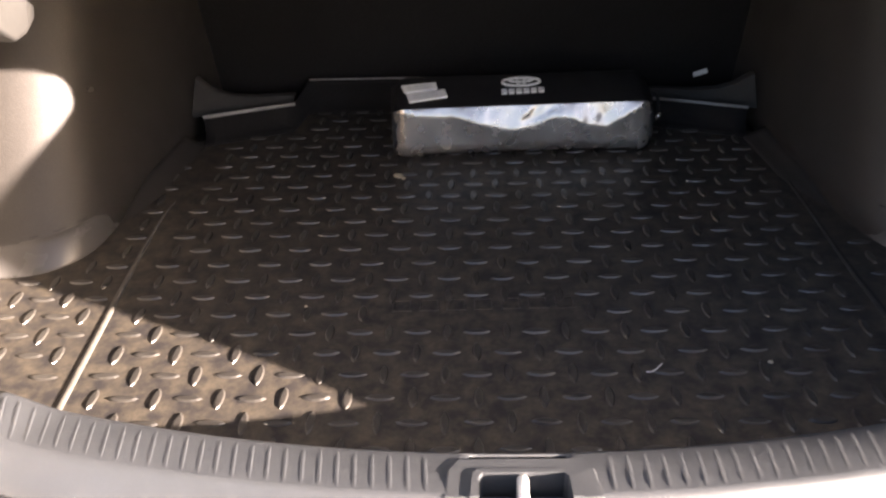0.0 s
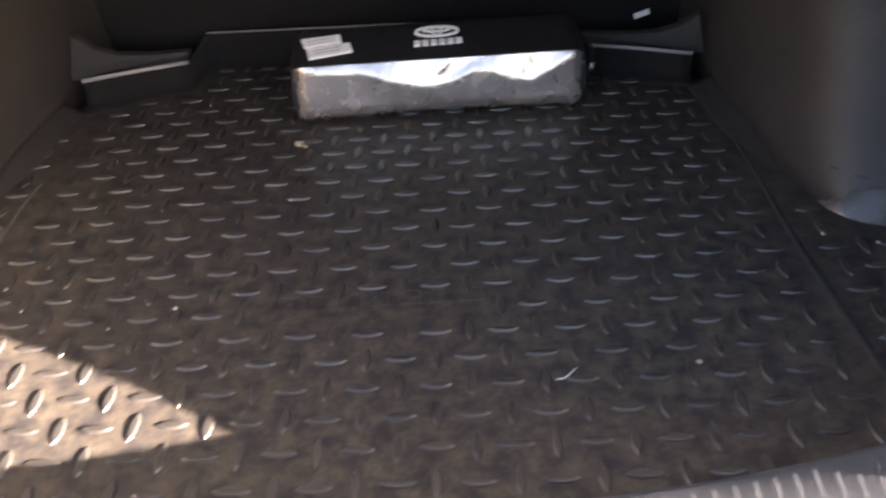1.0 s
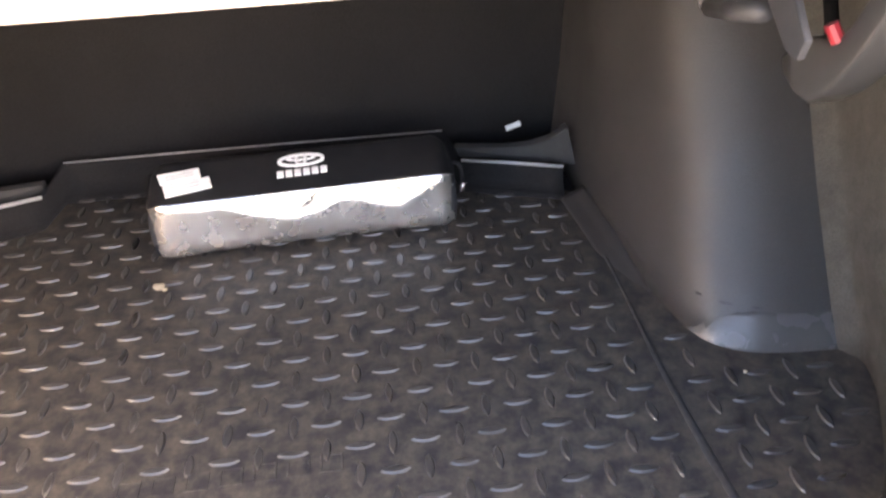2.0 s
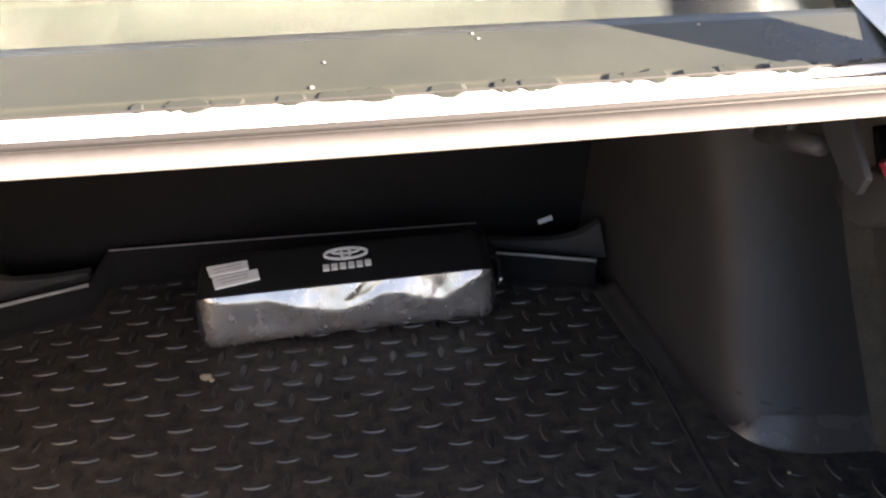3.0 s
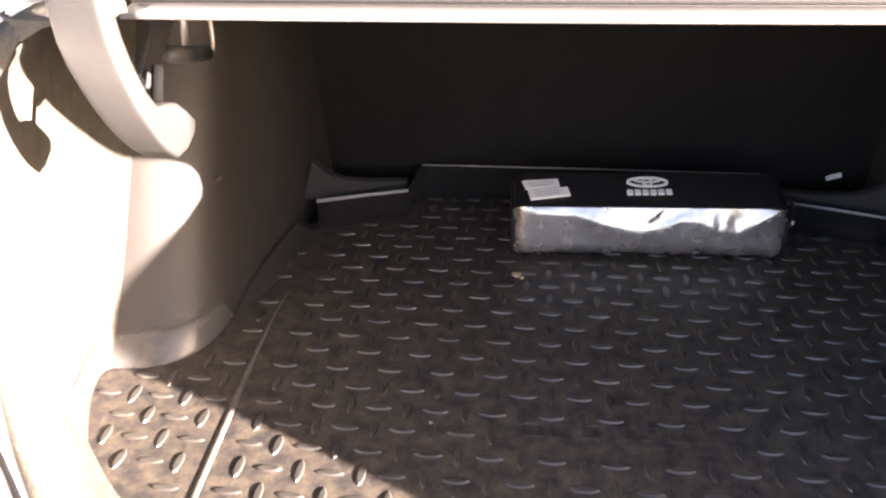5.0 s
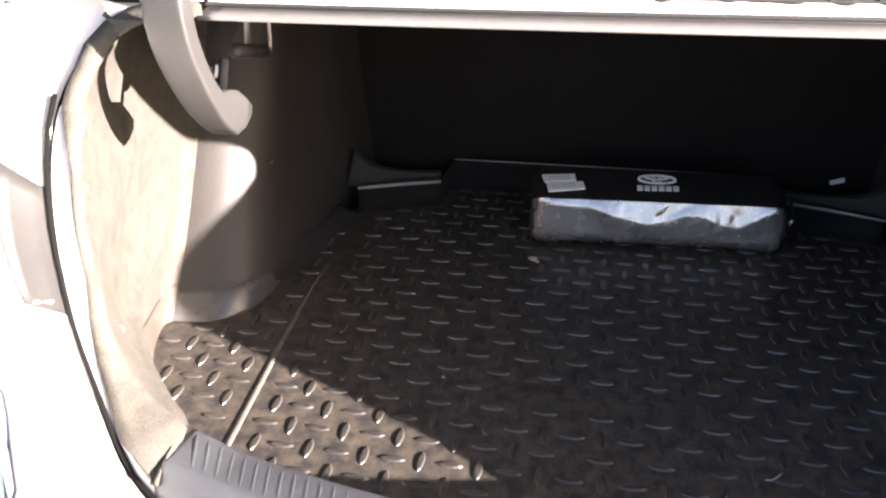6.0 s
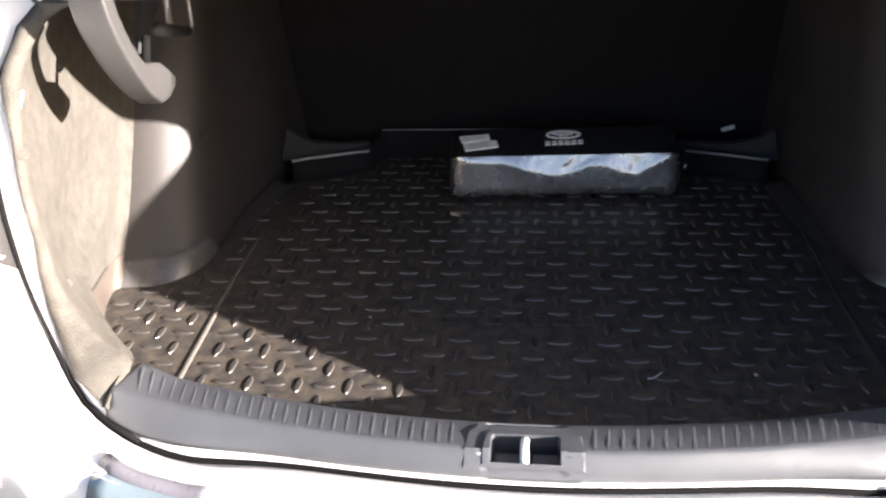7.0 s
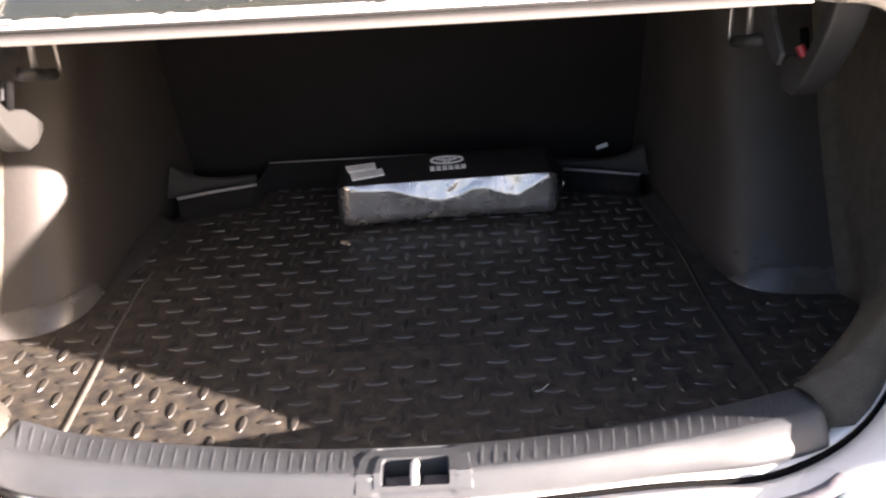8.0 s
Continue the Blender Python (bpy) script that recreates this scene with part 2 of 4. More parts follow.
def both_sides(keys, middle, left_keys=None):
    """A line along the whole lower rim: left side from the top, sill, right side."""
    r, l = curve_points(keys, 40), curve_points(left_keys or keys, 40)
    return [Vector((-p.x, p.y, p.z)) for p in reversed(l)] + middle + r


xs = np.linspace(-0.37, 0.37, 75)[1:-1]
top_pts = [Vector((x, 0.258 + 0.04 * x * x, 0.51)) for x in np.linspace(0.47, -0.47, 48)]
lower = both_sides(SIDE, [Vector((x, sill_y(x), SILL_Z + 0.03 * x * x)) for x in xs])
crest = both_sides(CREST, [Vector((x, sill_y(x) - 0.105, 0.098)) for x in xs], CREST_LEFT)
outer = both_sides(OUTER, [Vector((x, sill_y(x) - 0.145, 0.07)) for x in xs])
for k in range(8):
    for r in (crest, outer):
        r[1:-1] = [(a + 2 * b + c) / 4 for a, b, c in zip(r, r[1:], r[2:])]


def outward(p):
    """The way out of the opening, over the bodywork, at a point of its rim."""
    f = min(max((abs(p.x) - 0.36) / 0.17, 0), 1)
    low = Vector((0.35 * p.x, -0.97, -0.2)).lerp(Vector((math.copysign(0.9, p.x), -0.4, 0.1)), f).normalized()
    g = min(max((p.z - 0.465) / 0.045, 0), 1)
    return low.lerp(Vector((math.copysign(0.35, p.x), 0.85, 0.41)), g).normalized() * lerp(1.0, 0.46, f * (1 - g))


ways = [outward(p) for p in lower]
for k in range(8):
    ways = [ways[0]] + [(a + 2 * b + c) / 4 for a, b, c in zip(ways, ways[1:], ways[2:])] + [ways[-1]]


def reach(p):
    """How far the painted flange runs out from the rim at a point of it: widest at the lower corners."""
    a = abs(p.x)
    bump = math.exp(-((a - 0.44) / (0.135 if a < 0.44 else 0.09)) ** 2) * (1 - min(max((p.z - 0.3) / 0.1, 0), 1))
    return (0.060 + 0.037 * bump + 0.0155 * math.exp(-(a / 0.3) ** 2) * (p.z < 0.2)) / 0.07


def ring(off, drop=0.0):
    line = []
    for p, w in zip(lower, ways):
        lift = 0.016 * min(max((off - 0.045) / 0.02, 0), 1) * math.exp(-(p.x / 0.3) ** 2) * (p.z < 0.2)
        line.append(p + off * reach(p) * w + Vector((0, 0, lift - drop)))
    for k in range(6):
        line[1:-1] = [(a + 2 * b + c) / 4 for a, b, c in zip(line, line[1:], line[2:])]
    return line


# the bodywork lies outside the flange everywhere
for a, b in ((ring(0.07, 0.012), crest), (crest, outer)):
    for i, (p, w) in enumerate(zip(a, ways)):
        u = w.normalized()
        short = 0.03 - (b[i] - p).dot(u)
        if short > 0:
            b[i] = b[i] + u * short
        if b is crest and abs(p.x) < 0.52 and p.z < 0.3:
            b[i].z = min(b[i].z, p.z + 0.004)
        if b is outer:
            b[i].z = min(b[i].z, p.z - 0.02)


# painted flange, seam and bodywork round the lower rim
bm = loft([r[10:-10] for r in (ring(0.004, 0.020), ring(0.010, 0.017), ring(0.045, 0.012), ring(0.060, 0.010), ring(0.0665, 0.012))])
cut_hole(bm, -0.045, 0.05, -0.036, 0.03)
carpart("opening_flange", thicken(bm, 0.002), PAINT, "glossy white painted flange round the boot opening", True)
carpart("opening_seal", loft([ring(0.0667, 0.02), ring(0.0678, 0.0112), ring(0.0706, 0.0112), ring(0.0717, 0.02)]), EDGE, "thin black rubber seal", True)
bead = []
for i, p in enumerate(ring(0.0694, 0.0)):
    along = lower[min(i + 1, len(lower) - 1)] - lower[max(i - 1, 0)]
    n = along.cross(ways[i]).normalized()
    side = min(max((p.z - 0.14) / 0.05, 0), 1)
    bead.append(p - Vector((0, 0, 0.0105)) * (1 - side) + (n if n.dot(Vector((0, -1, 1))) > 0 else -n) * 0.003 * side)
carpart("seal_bead", tube([p for p in bead if p.x < -0.40][10::2], 0.0028, 8), EDGE, "black rubber bead of the opening seal", True)
r0, r1 = ring(0.0718, 0.02), ring(0.0735, 0.0125)
mid = [a.lerp(b, 0.55) + Vector((0, 0, 0.004)) for a, b in zip(r1, crest)]
down = [a.lerp(b, 0.5) + Vector((0, -0.008, 0.01)) for a, b in zip(crest, outer)]
low = [Vector((p.x * 1.01, p.y - 0.012, p.z - 0.13)) for p in outer]
carpart("rear_panel", thicken(loft([r0, r1, mid, crest, down, outer, low]), 0.0015), PAINT, "glossy white painted rear bodywork", True)

# grey strip on each side beside the seal: a shadow on the bodywork, modelled in grey
for ids in ([i for i, p in enumerate(lower) if p.x < -0.5 and 0.240 < p.z < 0.375], [i for i, p in enumerate(lower) if p.x > 0.5 and 0.240 < p.z < 0.375]):
    proud = Vector((math.copysign(0.0008, -lower[ids[0]].x), -0.0022, 0.0008))
    carpart("shadow_strip", thicken(loft([[r1[i].lerp(mid[i], f) + proud * (1 if 0 < f < 1.02 else -0.5) for i in ids] for f in (0.0, 0.06, 0.35, 0.7, 1.0, 1.04)]), 0.001), HINGE, "grey strip standing in for a shadow on the bodywork", True)

# clear lens of the tail lamp on the rear corner
def body(i, k, lift):
    """A place on the bodywork from its crest (k 0) over its outer line (k 1) to its skirt (k 2), lifted off it."""
    a, b, c = crest[i], outer[i], low[i]
    q = a.lerp(b, k) + Vector((0, -0.008, 0.01)) * (1 - abs(2 * k - 1)) if k <= 1 else b.lerp(c, k - 1)
    return q + Vector((-0.6, -0.7, 0.35)).normalized() * lift


corner = range(16, 31)
top = [float(np.interp(i, [16, 25, 27, 28, 29, 30], [0.42, 0.30, 0.27, 0.36, 0.50, 0.78])) for i in corner]
lens = carpart("tail_lamp", thicken(loft([[body(i, lerp(k, 1.55, f), 0.006 - 0.004 * (f == 0 or f == 1)) for i, k in zip(corner, top)] for f in (0, 0.04, 0.25, 0.5, 0.75, 0.96, 1)]), 0.003), LAMP_CLEAR, "clear bluish lens of the tail lamp", True)
part("lamp_rim", tube([body(i, k, 0.003) for i, k in zip(corner, top)] + [body(30, k, 0.003) for k in np.linspace(0.86, 1.55, 8)], 0.0045, 8), LAMP_SEAM, lens, "lavender-grey rim of the lens", True)

# quarter panels and bumper
for s in (-1, 1):
    rows = []
    for z, x in ((-0.42, 0.80), (-0.3, 0.86), (-0.05, 0.88), (0.2, 0.87), (0.36, 0.84), (0.45, 0.80), (0.50, 0.74), (0.53, 0.66)):
        rows.append([Vector((s * (x - 0.06 * max(0, (0.35 - y)) ** 1.2), y, z - 0.28 * max(0, 0.45 - y) * max(0, (z - 0.34) / 0.19))) for y in np.linspace(0.10, 1.7, 24)])
    carpart("quarter_panel", thicken(loft(rows), 0.002), PAINT, "glossy white rear wing of the car", True)
bump_rows = []
for z, d in ((-0.42, 0.10), (-0.3, 0.0), (-0.1, -0.015), (-0.02, 0.03), (0.0, 0.12)):
    bump_rows.append([Vector((0.88 * math.sin(a) * (1 - 0.2 * d), -0.14 + d + 0.24 * (1 - math.cos(a)) * 1.4, z)) for a in np.linspace(-1.35, 1.35, 40)])
carpart("bumper", thicken(loft(bump_rows), 0.003), PAINT, "white painted plastic rear bumper", True)
for s in (-1, 1):
    ids = [i for i, p in enumerate(outer) if 0.31 < s * p.x < 0.45 and p.z < 0.26]

    def skin(k, lift):
        """A line over the bodywork from its crest (k 0) to its lower skirt (k 2), a little proud of it."""
        line = []
        for i in ids:
            a, b, c = crest[i], outer[i], low[i]
            q = a.lerp(b, k) + Vector((0, -0.008, 0.01)) * (1 - abs(2 * k - 1)) if k <= 1 else b.lerp(c, k - 1)
            line.append(q + Vector((0.35 * s, -0.75, 0.5)).normalized() * lift)
        return line

    lampo = carpart("tail_lamp", thicken(loft([skin(0.36, -0.002), skin(0.40, 0.003), skin(0.7, 0.006), skin(1.0, 0.008), skin(1.5, 0.010), skin(1.9, 0.004)]), 0.003), LAMP_CLEAR, "clear bluish tail lamp at the rear corner", True)
    far = max(abs(crest[i].x) for i in ids)
    seam = [p.lerp(q, min(1.0, ((far - abs(p.x)) / 0.04) ** 0.5)) for p, q in zip(skin(0.16, -0.004), skin(0.33, -0.004))]
    part("lamp_seam", tube(seam, 0.010, 10), LAMP_SEAM, lampo, "grey recessed seam above the lamp", True)
    wheel = carpart("wheel", tube([(s * 0.66, 0.83, -0.32), (s * 0.67, 0.83, -0.32), (s * 0.85, 0.83, -0.32), (s * 0.86, 0.83, -0.32)], 0.3, 40), TYRE, "black rubber tyre on an alloy wheel")
    part("rim", tube([(s * 0.84, 0.83, -0.32), (s * 0.866, 0.83, -0.32)], 0.2, 24), ALLOY, wheel, "silver alloy rim")

# top of the opening: lip, seam, panel, window
def top_ring(dy, dz):
    return [p + Vector((0, dy, dz)) for p in top_pts]


# lip in the dimmed copy of the white paint, against sun glare
carpart("upper_lip", thicken(loft([top_ring(0.03, 0.003), top_ring(0.004, 0.0), top_ring(0.0, 0.0015), top_ring(0.003, 0.0045), top_ring(0.0255, 0.0085)]), 0.0015), PAINT_DIM, "white painted lip below the rear window, colour dimmed", True)
carpart("upper_seam", loft([top_ring(0.0252, 0.006), top_ring(0.0258, 0.0086), top_ring(0.0280, 0.0134), top_ring(0.0298, 0.0136)]), SEAM, "thin black seam in the white lip", True)
carpart("upper_panel", thicken(loft([top_ring(0.0290, 0.0132), top_ring(0.034, 0.0165), top_ring(0.047, 0.021), top_ring(0.052, 0.0215), top_ring(0.056, 0.017)]), 0.0015), PAINT, "white painted panel under the rear window", True)


def pane(y0, y1, xw, lift=0.0):
    rows = []
    for y in np.linspace(y0, y1, 8):
        rows.append([Vector((x, y + 0.04 * x * x, 0.533 + lift + 0.42 * (y - 0.31) - 0.02 * x * x)) for x in np.linspace(-xw, xw, 24)])
    return loft(rows)


window = carpart("rear_window", thicken(pane(0.372, 1.2, 0.56), 0.004), GLASS, "greenish tinted rear window glass", True)
window.visible_shadow = False
part("window_border", thicken(pane(0.309, 0.372, 0.60), 0.004), FRIT, window, "dusty black border of the rear window", True)
verts, faces = [], []
for i in range(44):
    x = random.uniform(-0.46, 0.46)
    w, h = random.uniform(0.004, 0.015), random.uniform(0.004, 0.0095)
    b = len(verts)
    n = 10
    for k, lift in ((1.0, 0.0), (0.7, 0.0018)):
        for a in range(n):
            t = 2 * math.pi * a / n
            r = k * (1 + 0.1 * math.sin(3 * t + i))
            dy = 0.053 - 0.3 * h + h * r * math.sin(t)
            verts.append((x + w * r * math.cos(t), 0.258 + 0.04 * x * x + dy, 0.5325 + 0.42 * (dy - 0.053) + lift))
    faces += [(b + a, b + (a + 1) % n, b + n + (a + 1) % n, b + n + a) for a in range(n)] + [tuple(b + n + a for a in range(n))]
me = bpy.data.meshes.new("sealant")
me.from_pydata(verts, [], faces)
me.materials.append(FRIT)
seal = new("sealant", me)
seal.parent = window
tagged(seal, "dark uneven sealant along the window's lower edge", kind="stuff")
# dried water spots on the dark border
verts, faces = [], []
for i in range(14):
    x, y, r = random.uniform(-0.5, 0.5), random.uniform(0.318, 0.364), random.uniform(0.0008, 0.0016)
    b = len(verts)
    for k, lift in ((1.0, 0.0), (0.6, 0.0006)):
        for a in range(8):
            t = 2 * math.pi * a / 8
            u, v = x + r * k * 1.3 * math.cos(t), y + r * k * (1 + 0.3 * math.sin(2 * t + i)) * math.sin(t)
            verts.append((u, v + 0.04 * u * u, 0.5334 + 0.42 * (v - 0.31) - 0.02 * u * u + lift))
    faces += [(b + a, b + (a + 1) % 8, b + 8 + (a + 1) % 8, b + 8 + a) for a in range(8)] + [tuple(b + 8 + a for a in range(8))]
me = bpy.data.meshes.new("spotting")
me.from_pydata(verts, [], faces)
me.materials.append(PAINT_DIM)
spots = new("spotting", me)
spots.parent = window
tagged(spots, "pale dried water spots on the window's border", kind="stuff")
carpart("upper_gap", tube(top_ring(0.0262, 0.0115), 0.0017, 6), SEAM, "black gap in the white lip")
carpart("upper_line", tube(top_ring(0.0485, 0.0222)[::3], 0.0010, 6), SEAM, "fine black line below the window")
carpart("rear_shelf", block(0, 0.85, 0.515, 1.2, 0.9, 0.012, 0.003), SHELF, "pale fabric rear shelf behind the window")
for s in (-1, 1):
    rows = [[Vector((s * x, y, z + 0.40 * max(0, y - 0.31))) for y in np.linspace(0.285, 1.25, 12)] for x, z in ((0.47, 0.528), (0.60, 0.53), (0.70, 0.525), (0.78, 0.47))]
    carpart("window_pillar", thicken(loft(rows), 0.002), PAINT, "white painted pillar beside the rear window", True)

rows = [[Vector((x, y, 0.92 + 0.03 * math.sin(1.6 * (y - 1.1)) - 0.12 * x * x)) for x in np.linspace(-0.6, 0.6, 16)] for y in np.linspace(1.16, 1.75, 8)]
carpart("roof", thicken(loft(rows), 0.003), PAINT, "white painted rear part of the roof", True)
for s in (-1, 1):
    rows = [[Vector((s * x, y, z)) for y in np.linspace(1.22, 1.75, 6)] for x, z in ((0.72, 0.50), (0.68, 0.68), (0.58, 0.89))]
    carpart("cabin_side", thicken(loft(rows), 0.003), PAINT, "white painted cabin side", True)
carpart("cabin_wall", block(0, 1.75, 0.25, 1.6, 0.02, 1.3), SEAT, "dark wall closing the cabin")

# boot shell: floor pan, ceiling, seat back
carpart("boot_floor", block(0, 0.58, -0.022, 1.5, 1.1, 0.03), SEAT, "dark floor board under the rubber mat")
carpart("boot_ceiling", block(0, 0.72, 0.524, 1.4, 0.84, 0.008), SEAT, "dark lining under the rear shelf")
rows = []
for z in np.linspace(-0.01, 0.53, 10):
    rows.append([Vector((x, 1.075 - 0.06 * z - 0.006 * math.sin(5 * x + 9 * z) + 0.004 * math.cos(11 * x), z)) for x in np.linspace(-0.72, 0.72, 40)])
carpart("seat_back", thicken(loft(rows), 0.01), SEAT, "dark carpeted back of the rear seat", True)

# carpeted side trim, from the rim of the opening to the wheel arch, with a fillet where it meets the arch
def arch_back(z):
    """How far the front of the wheel arch leans back at height z."""
    return 0.78 * z - 0.35 * z * z


def trim_line(p, z, tuck):
    """One level of the trim in the plan, on the right: from the rim point p along the wall and round into the arch."""
    qx, qy = 0.704, 0.408 + arch_back(max(z, 0))
    out = list(tuck) + [(p[0], p[1])]
    deep = float(np.interp(z, [0, 0.1, 0.2, 0.3, 0.5], [0.031, 0.050, 0.034, 0.018, 0.012]))
    nx, ny = qy - p[1], p[0] - qx
    d = math.hypot(nx, ny)
    for f in (0.12, 0.26, 0.4, 0.54, 0.68, 0.82, 0.94):
        swell = deep * math.sin(math.pi * f)
        out.append((lerp(p[0], qx, f) + nx / d * swell, lerp(p[1], qy, f) + ny / d * swell))
    out += [(qx + 0.002, qy + 0.022), (qx - 0.001, qy + 0.036), (qx - 0.007, qy + 0.044), (qx - 0.014, qy + 0.050), (qx - 0.016, qy + 0.066)]
    return [(x, y, z) for x, y in out]


for s in (-1, 1):
    rings = []
    for z in (-0.006, 0.03, 0.07, 0.1, 0.12):
        f = (z + 0.006) / 0.126
        rings.append(trim_line((0.470 if s < 0 else 0.456, 0.108 - 0.030 * f), z, [(0.461 if s < 0 else 0.446, 0.045 - 0.03 * f), (0.464 if s < 0 else 0.450, 0.085 - 0.03 * f)]))
    if s < 0:
        rings.append([(0.4600, 0.013, 0.126), (0.4600, 0.048, 0.1345)] + trim_line((0.463, 0.087), 0.1345, []))
    for p in [q for q in curve_points(SIDE, 30) if q.x > (0.476 if s < 0 else 0.432) or q.z > 0.3]:
        w = max(p.x, 0.572) if p.z > 0.4 else p.x
        over = float(np.interp(p.z, [0.14, 0.165, 0.20, 0.26, 0.38, 0.43], [0.062, 0.058, 0.036, 0.016, 0.012, 0.040]))
        o = outward(p) * reach(p) * over - Vector((0, 0, 0.10 * over if p.z < 0.3 else 0))
        line = trim_line((w + 0.002, p.y + 0.004), p.z, [])
        rings.append([(p.x + o.x, p.y + o.y, p.z + o.z + 0.0015), (p.x, p.y + 0.001, p.z + 0.002)] + line)
    rows = [curve_points([(s * x, y, z) for x, y, z in r], 44) for r in rings]
    carpart("side_trim", thicken(loft(rows), 0.004), CARPET, "cream-grey carpet side trim of the boot", True)
    if s > 0:
        continue
    # corner panel at the foot of the trim, 1.5 mm proud of it
    cols = [c for c in range(10, 42) if rows[0][c].y > 0.285 and rows[0][c].x < -0.60]
    sheet_rows = []
    for k in range(8):
        line = []
        for c in cols:
            top = lerp(0.078, 0.048, min((c - cols[0]) / (0.75 * len(cols)), 1) ** 0.8)
            z = lerp(-0.005, top, k / 7)
            j = max(i for i in range(5) if rows[i][c].z <= z + 1e-6)
            j = min(j, 4)
            g = (z - rows[j][c].z) / max(rows[j + 1][c].z - rows[j][c].z, 1e-6)
            q = rows[j][c].lerp(rows[j + 1][c], g)
            t = (rows[j][min(c + 1, 43)] - rows[j][c - 1]).normalized()
            line.append(q + Vector((t.y, -t.x, 0.15)) * 0.0028)
        sheet_rows.append(line)
    flap = carpart("trim_band", thicken(loft(sheet_rows), 0.002), FLAP, "smooth tan plastic corner panel at the foot of the trim", True)
    part("panel_gap", tube([p + Vector((0.001, -0.0005, 0.0015)) for p in sheet_rows[-1][:int(0.7 * len(cols))]], 0.0018, 6), SEAM, flap, "dark gap along the panel's edge", True)

# wheel arch covers with a plastic foot band
def arch(s, z, foot=0.0):
    """The cover's outline in plan at height z."""
    back = arch_back(z)
    if s < 0:
        keys = [(-0.78, 0.452), (-0.70, 0.456), (-0.645, 0.462), (-0.605, 0.488), (-0.582, 0.53), (-0.574, 0.59), (-0.57, 0.68), (-0.562, 0.80), (-0.548, 0.92), (-0.53, 1.08)]
    else:
        keys = [(0.78, 0.466), (0.68, 0.468), (0.60, 0.476), (0.553, 0.498), (0.53, 0.535), (0.517, 0.59), (0.505, 0.68), (0.497, 0.80), (0.492, 0.92), (0.485, 1.08)]
    out = []
    for x, y in keys:
        f = min(max((1.0 - y) / 0.5, 0), 1)
        lean = 0.02 * min(z / 0.17, 1) * (1 if y < 0.7 else 0.6)
        out.append((x + (-lean if s < 0 else lean) + (foot if s < 0 else -foot), y + back * f - foot * (1 if y < 0.56 else 0), z))
    return curve_points(out, 44)


for s in (-1, 1):
    cover = carpart("wheel_arch_cover", thicken(loft([arch(s, z) for z in (-0.008, 0.03, 0.06, 0.1, 0.15, 0.2, 0.26, 0.33, 0.4, 0.47, 0.53)]), 0.004), CARPET_ARCH, "dark grey felt cover over the wheel arch", True)
    rings = [[Vector((p.x, p.y, lerp(p.z, -0.006, min(max((i - (12 if s < 0 else 10)) / 6, 0), 1) ** 2))) for i, p in enumerate(arch(s, z, ft)[:21])] for z, ft in ((-0.006, 0.004), (0.004, 0.0055), (0.033, 0.0055), (0.0385, 0.004), (0.039, -0.003))]
    part("foot_band", thicken(loft(rings), 0.0015), BAND, cover, "smooth grey plastic band round the foot", True)
    part("band_gap", tube([p + Vector((0, 0, 0.0015)) for p in arch(s, 0.0395, 0.002)[:15:2]], 0.0016, 6), SEAM, cover, "dark gap above the band", True)
for y, z, x in ((0.1768, 0.3585, -0.5805), (0.182, 0.178, -0.5845)):
    carpart("trim_button", tube([(x - 0.006, y + 0.005, z - 0.003), (x + 0.0015, y - 0.0015, z + 0.001)], 0.0065, 16), CARPET, "round push button in the trim")
clip = carpart("trim_clip", tube([(-0.590, 0.663, 0.191), (-0.5868, 0.6602, 0.1912)], 0.0042, 12), HINGE, "small grey trim clip on the felt")

# felt gussets beside the seat
for s, pts in ((-1, [(-0.55, 0.925, 0.03), (-0.365, 0.985, 0.03), (-0.365, 0.982, 0.049), (-0.43, 0.965, 0.053), (-0.475, 0.950, 0.062), (-0.505, 0.940, 0.077), (-0.53, 0.932, 0.105)]),
               (1, [(0.49, 0.92, 0.03), (0.30, 0.985, 0.03), (0.30, 0.982, 0.049), (0.38, 0.958, 0.053), (0.42, 0.945, 0.060), (0.45, 0.935, 0.073), (0.475, 0.926, 0.096)])):
    carpart("corner_gusset", prism(pts, (0, 0.02, 0), 0.003), GUSSET, "grey felt gusset in the corner by the seat back")
carpart("seat_tag", block(0.401, 1.0, 0.071, 0.026, 0.002, 0.009, 0.0, Matrix.Translation((0.401, 1, 0.071)) @ Matrix.Rotation(radians(-18), 4, "Y") @ Matrix.Translation((-0.401, -1, -0.071))), LABEL, "small white fabric tag hanging at the seat back")

# sill plate with ribs and the striker pocket
seal_line = [p for p in ring(0.0667) if abs(p.x) < 0.55 and p.z < 0.2]


def end_lift(x, dy):
    """How far the plate rises at its left end to meet the side trim."""
    f = min(max((-x - 0.395) / 0.066, 0), 1)
    return 0.0085 * f * f * (3 - 2 * f) * min(max((dy + 0.050) / 0.047, 0.05), 1)


def sill_ring(dy, z, x0, x1, n):
    k = min(max((-0.0485 - dy) / 0.0155, 0), 1)
    line = []
    for x in np.linspace(x0, x1, n):
        end = float(np.interp(x, [p.x for p in seal_line], [p.y for p in seal_line])) + float(np.interp(abs(x), [0.06, 0.2, 0.38, 0.42], [0.0064, 0.004, 0.002, 0.0]))
        line.append(Vector((x, sill_y(x) + dy + k * (end - sill_y(x) + 0.064), z - 0.005 + 0.03 * x * x + end_lift(x, dy))))
    return line


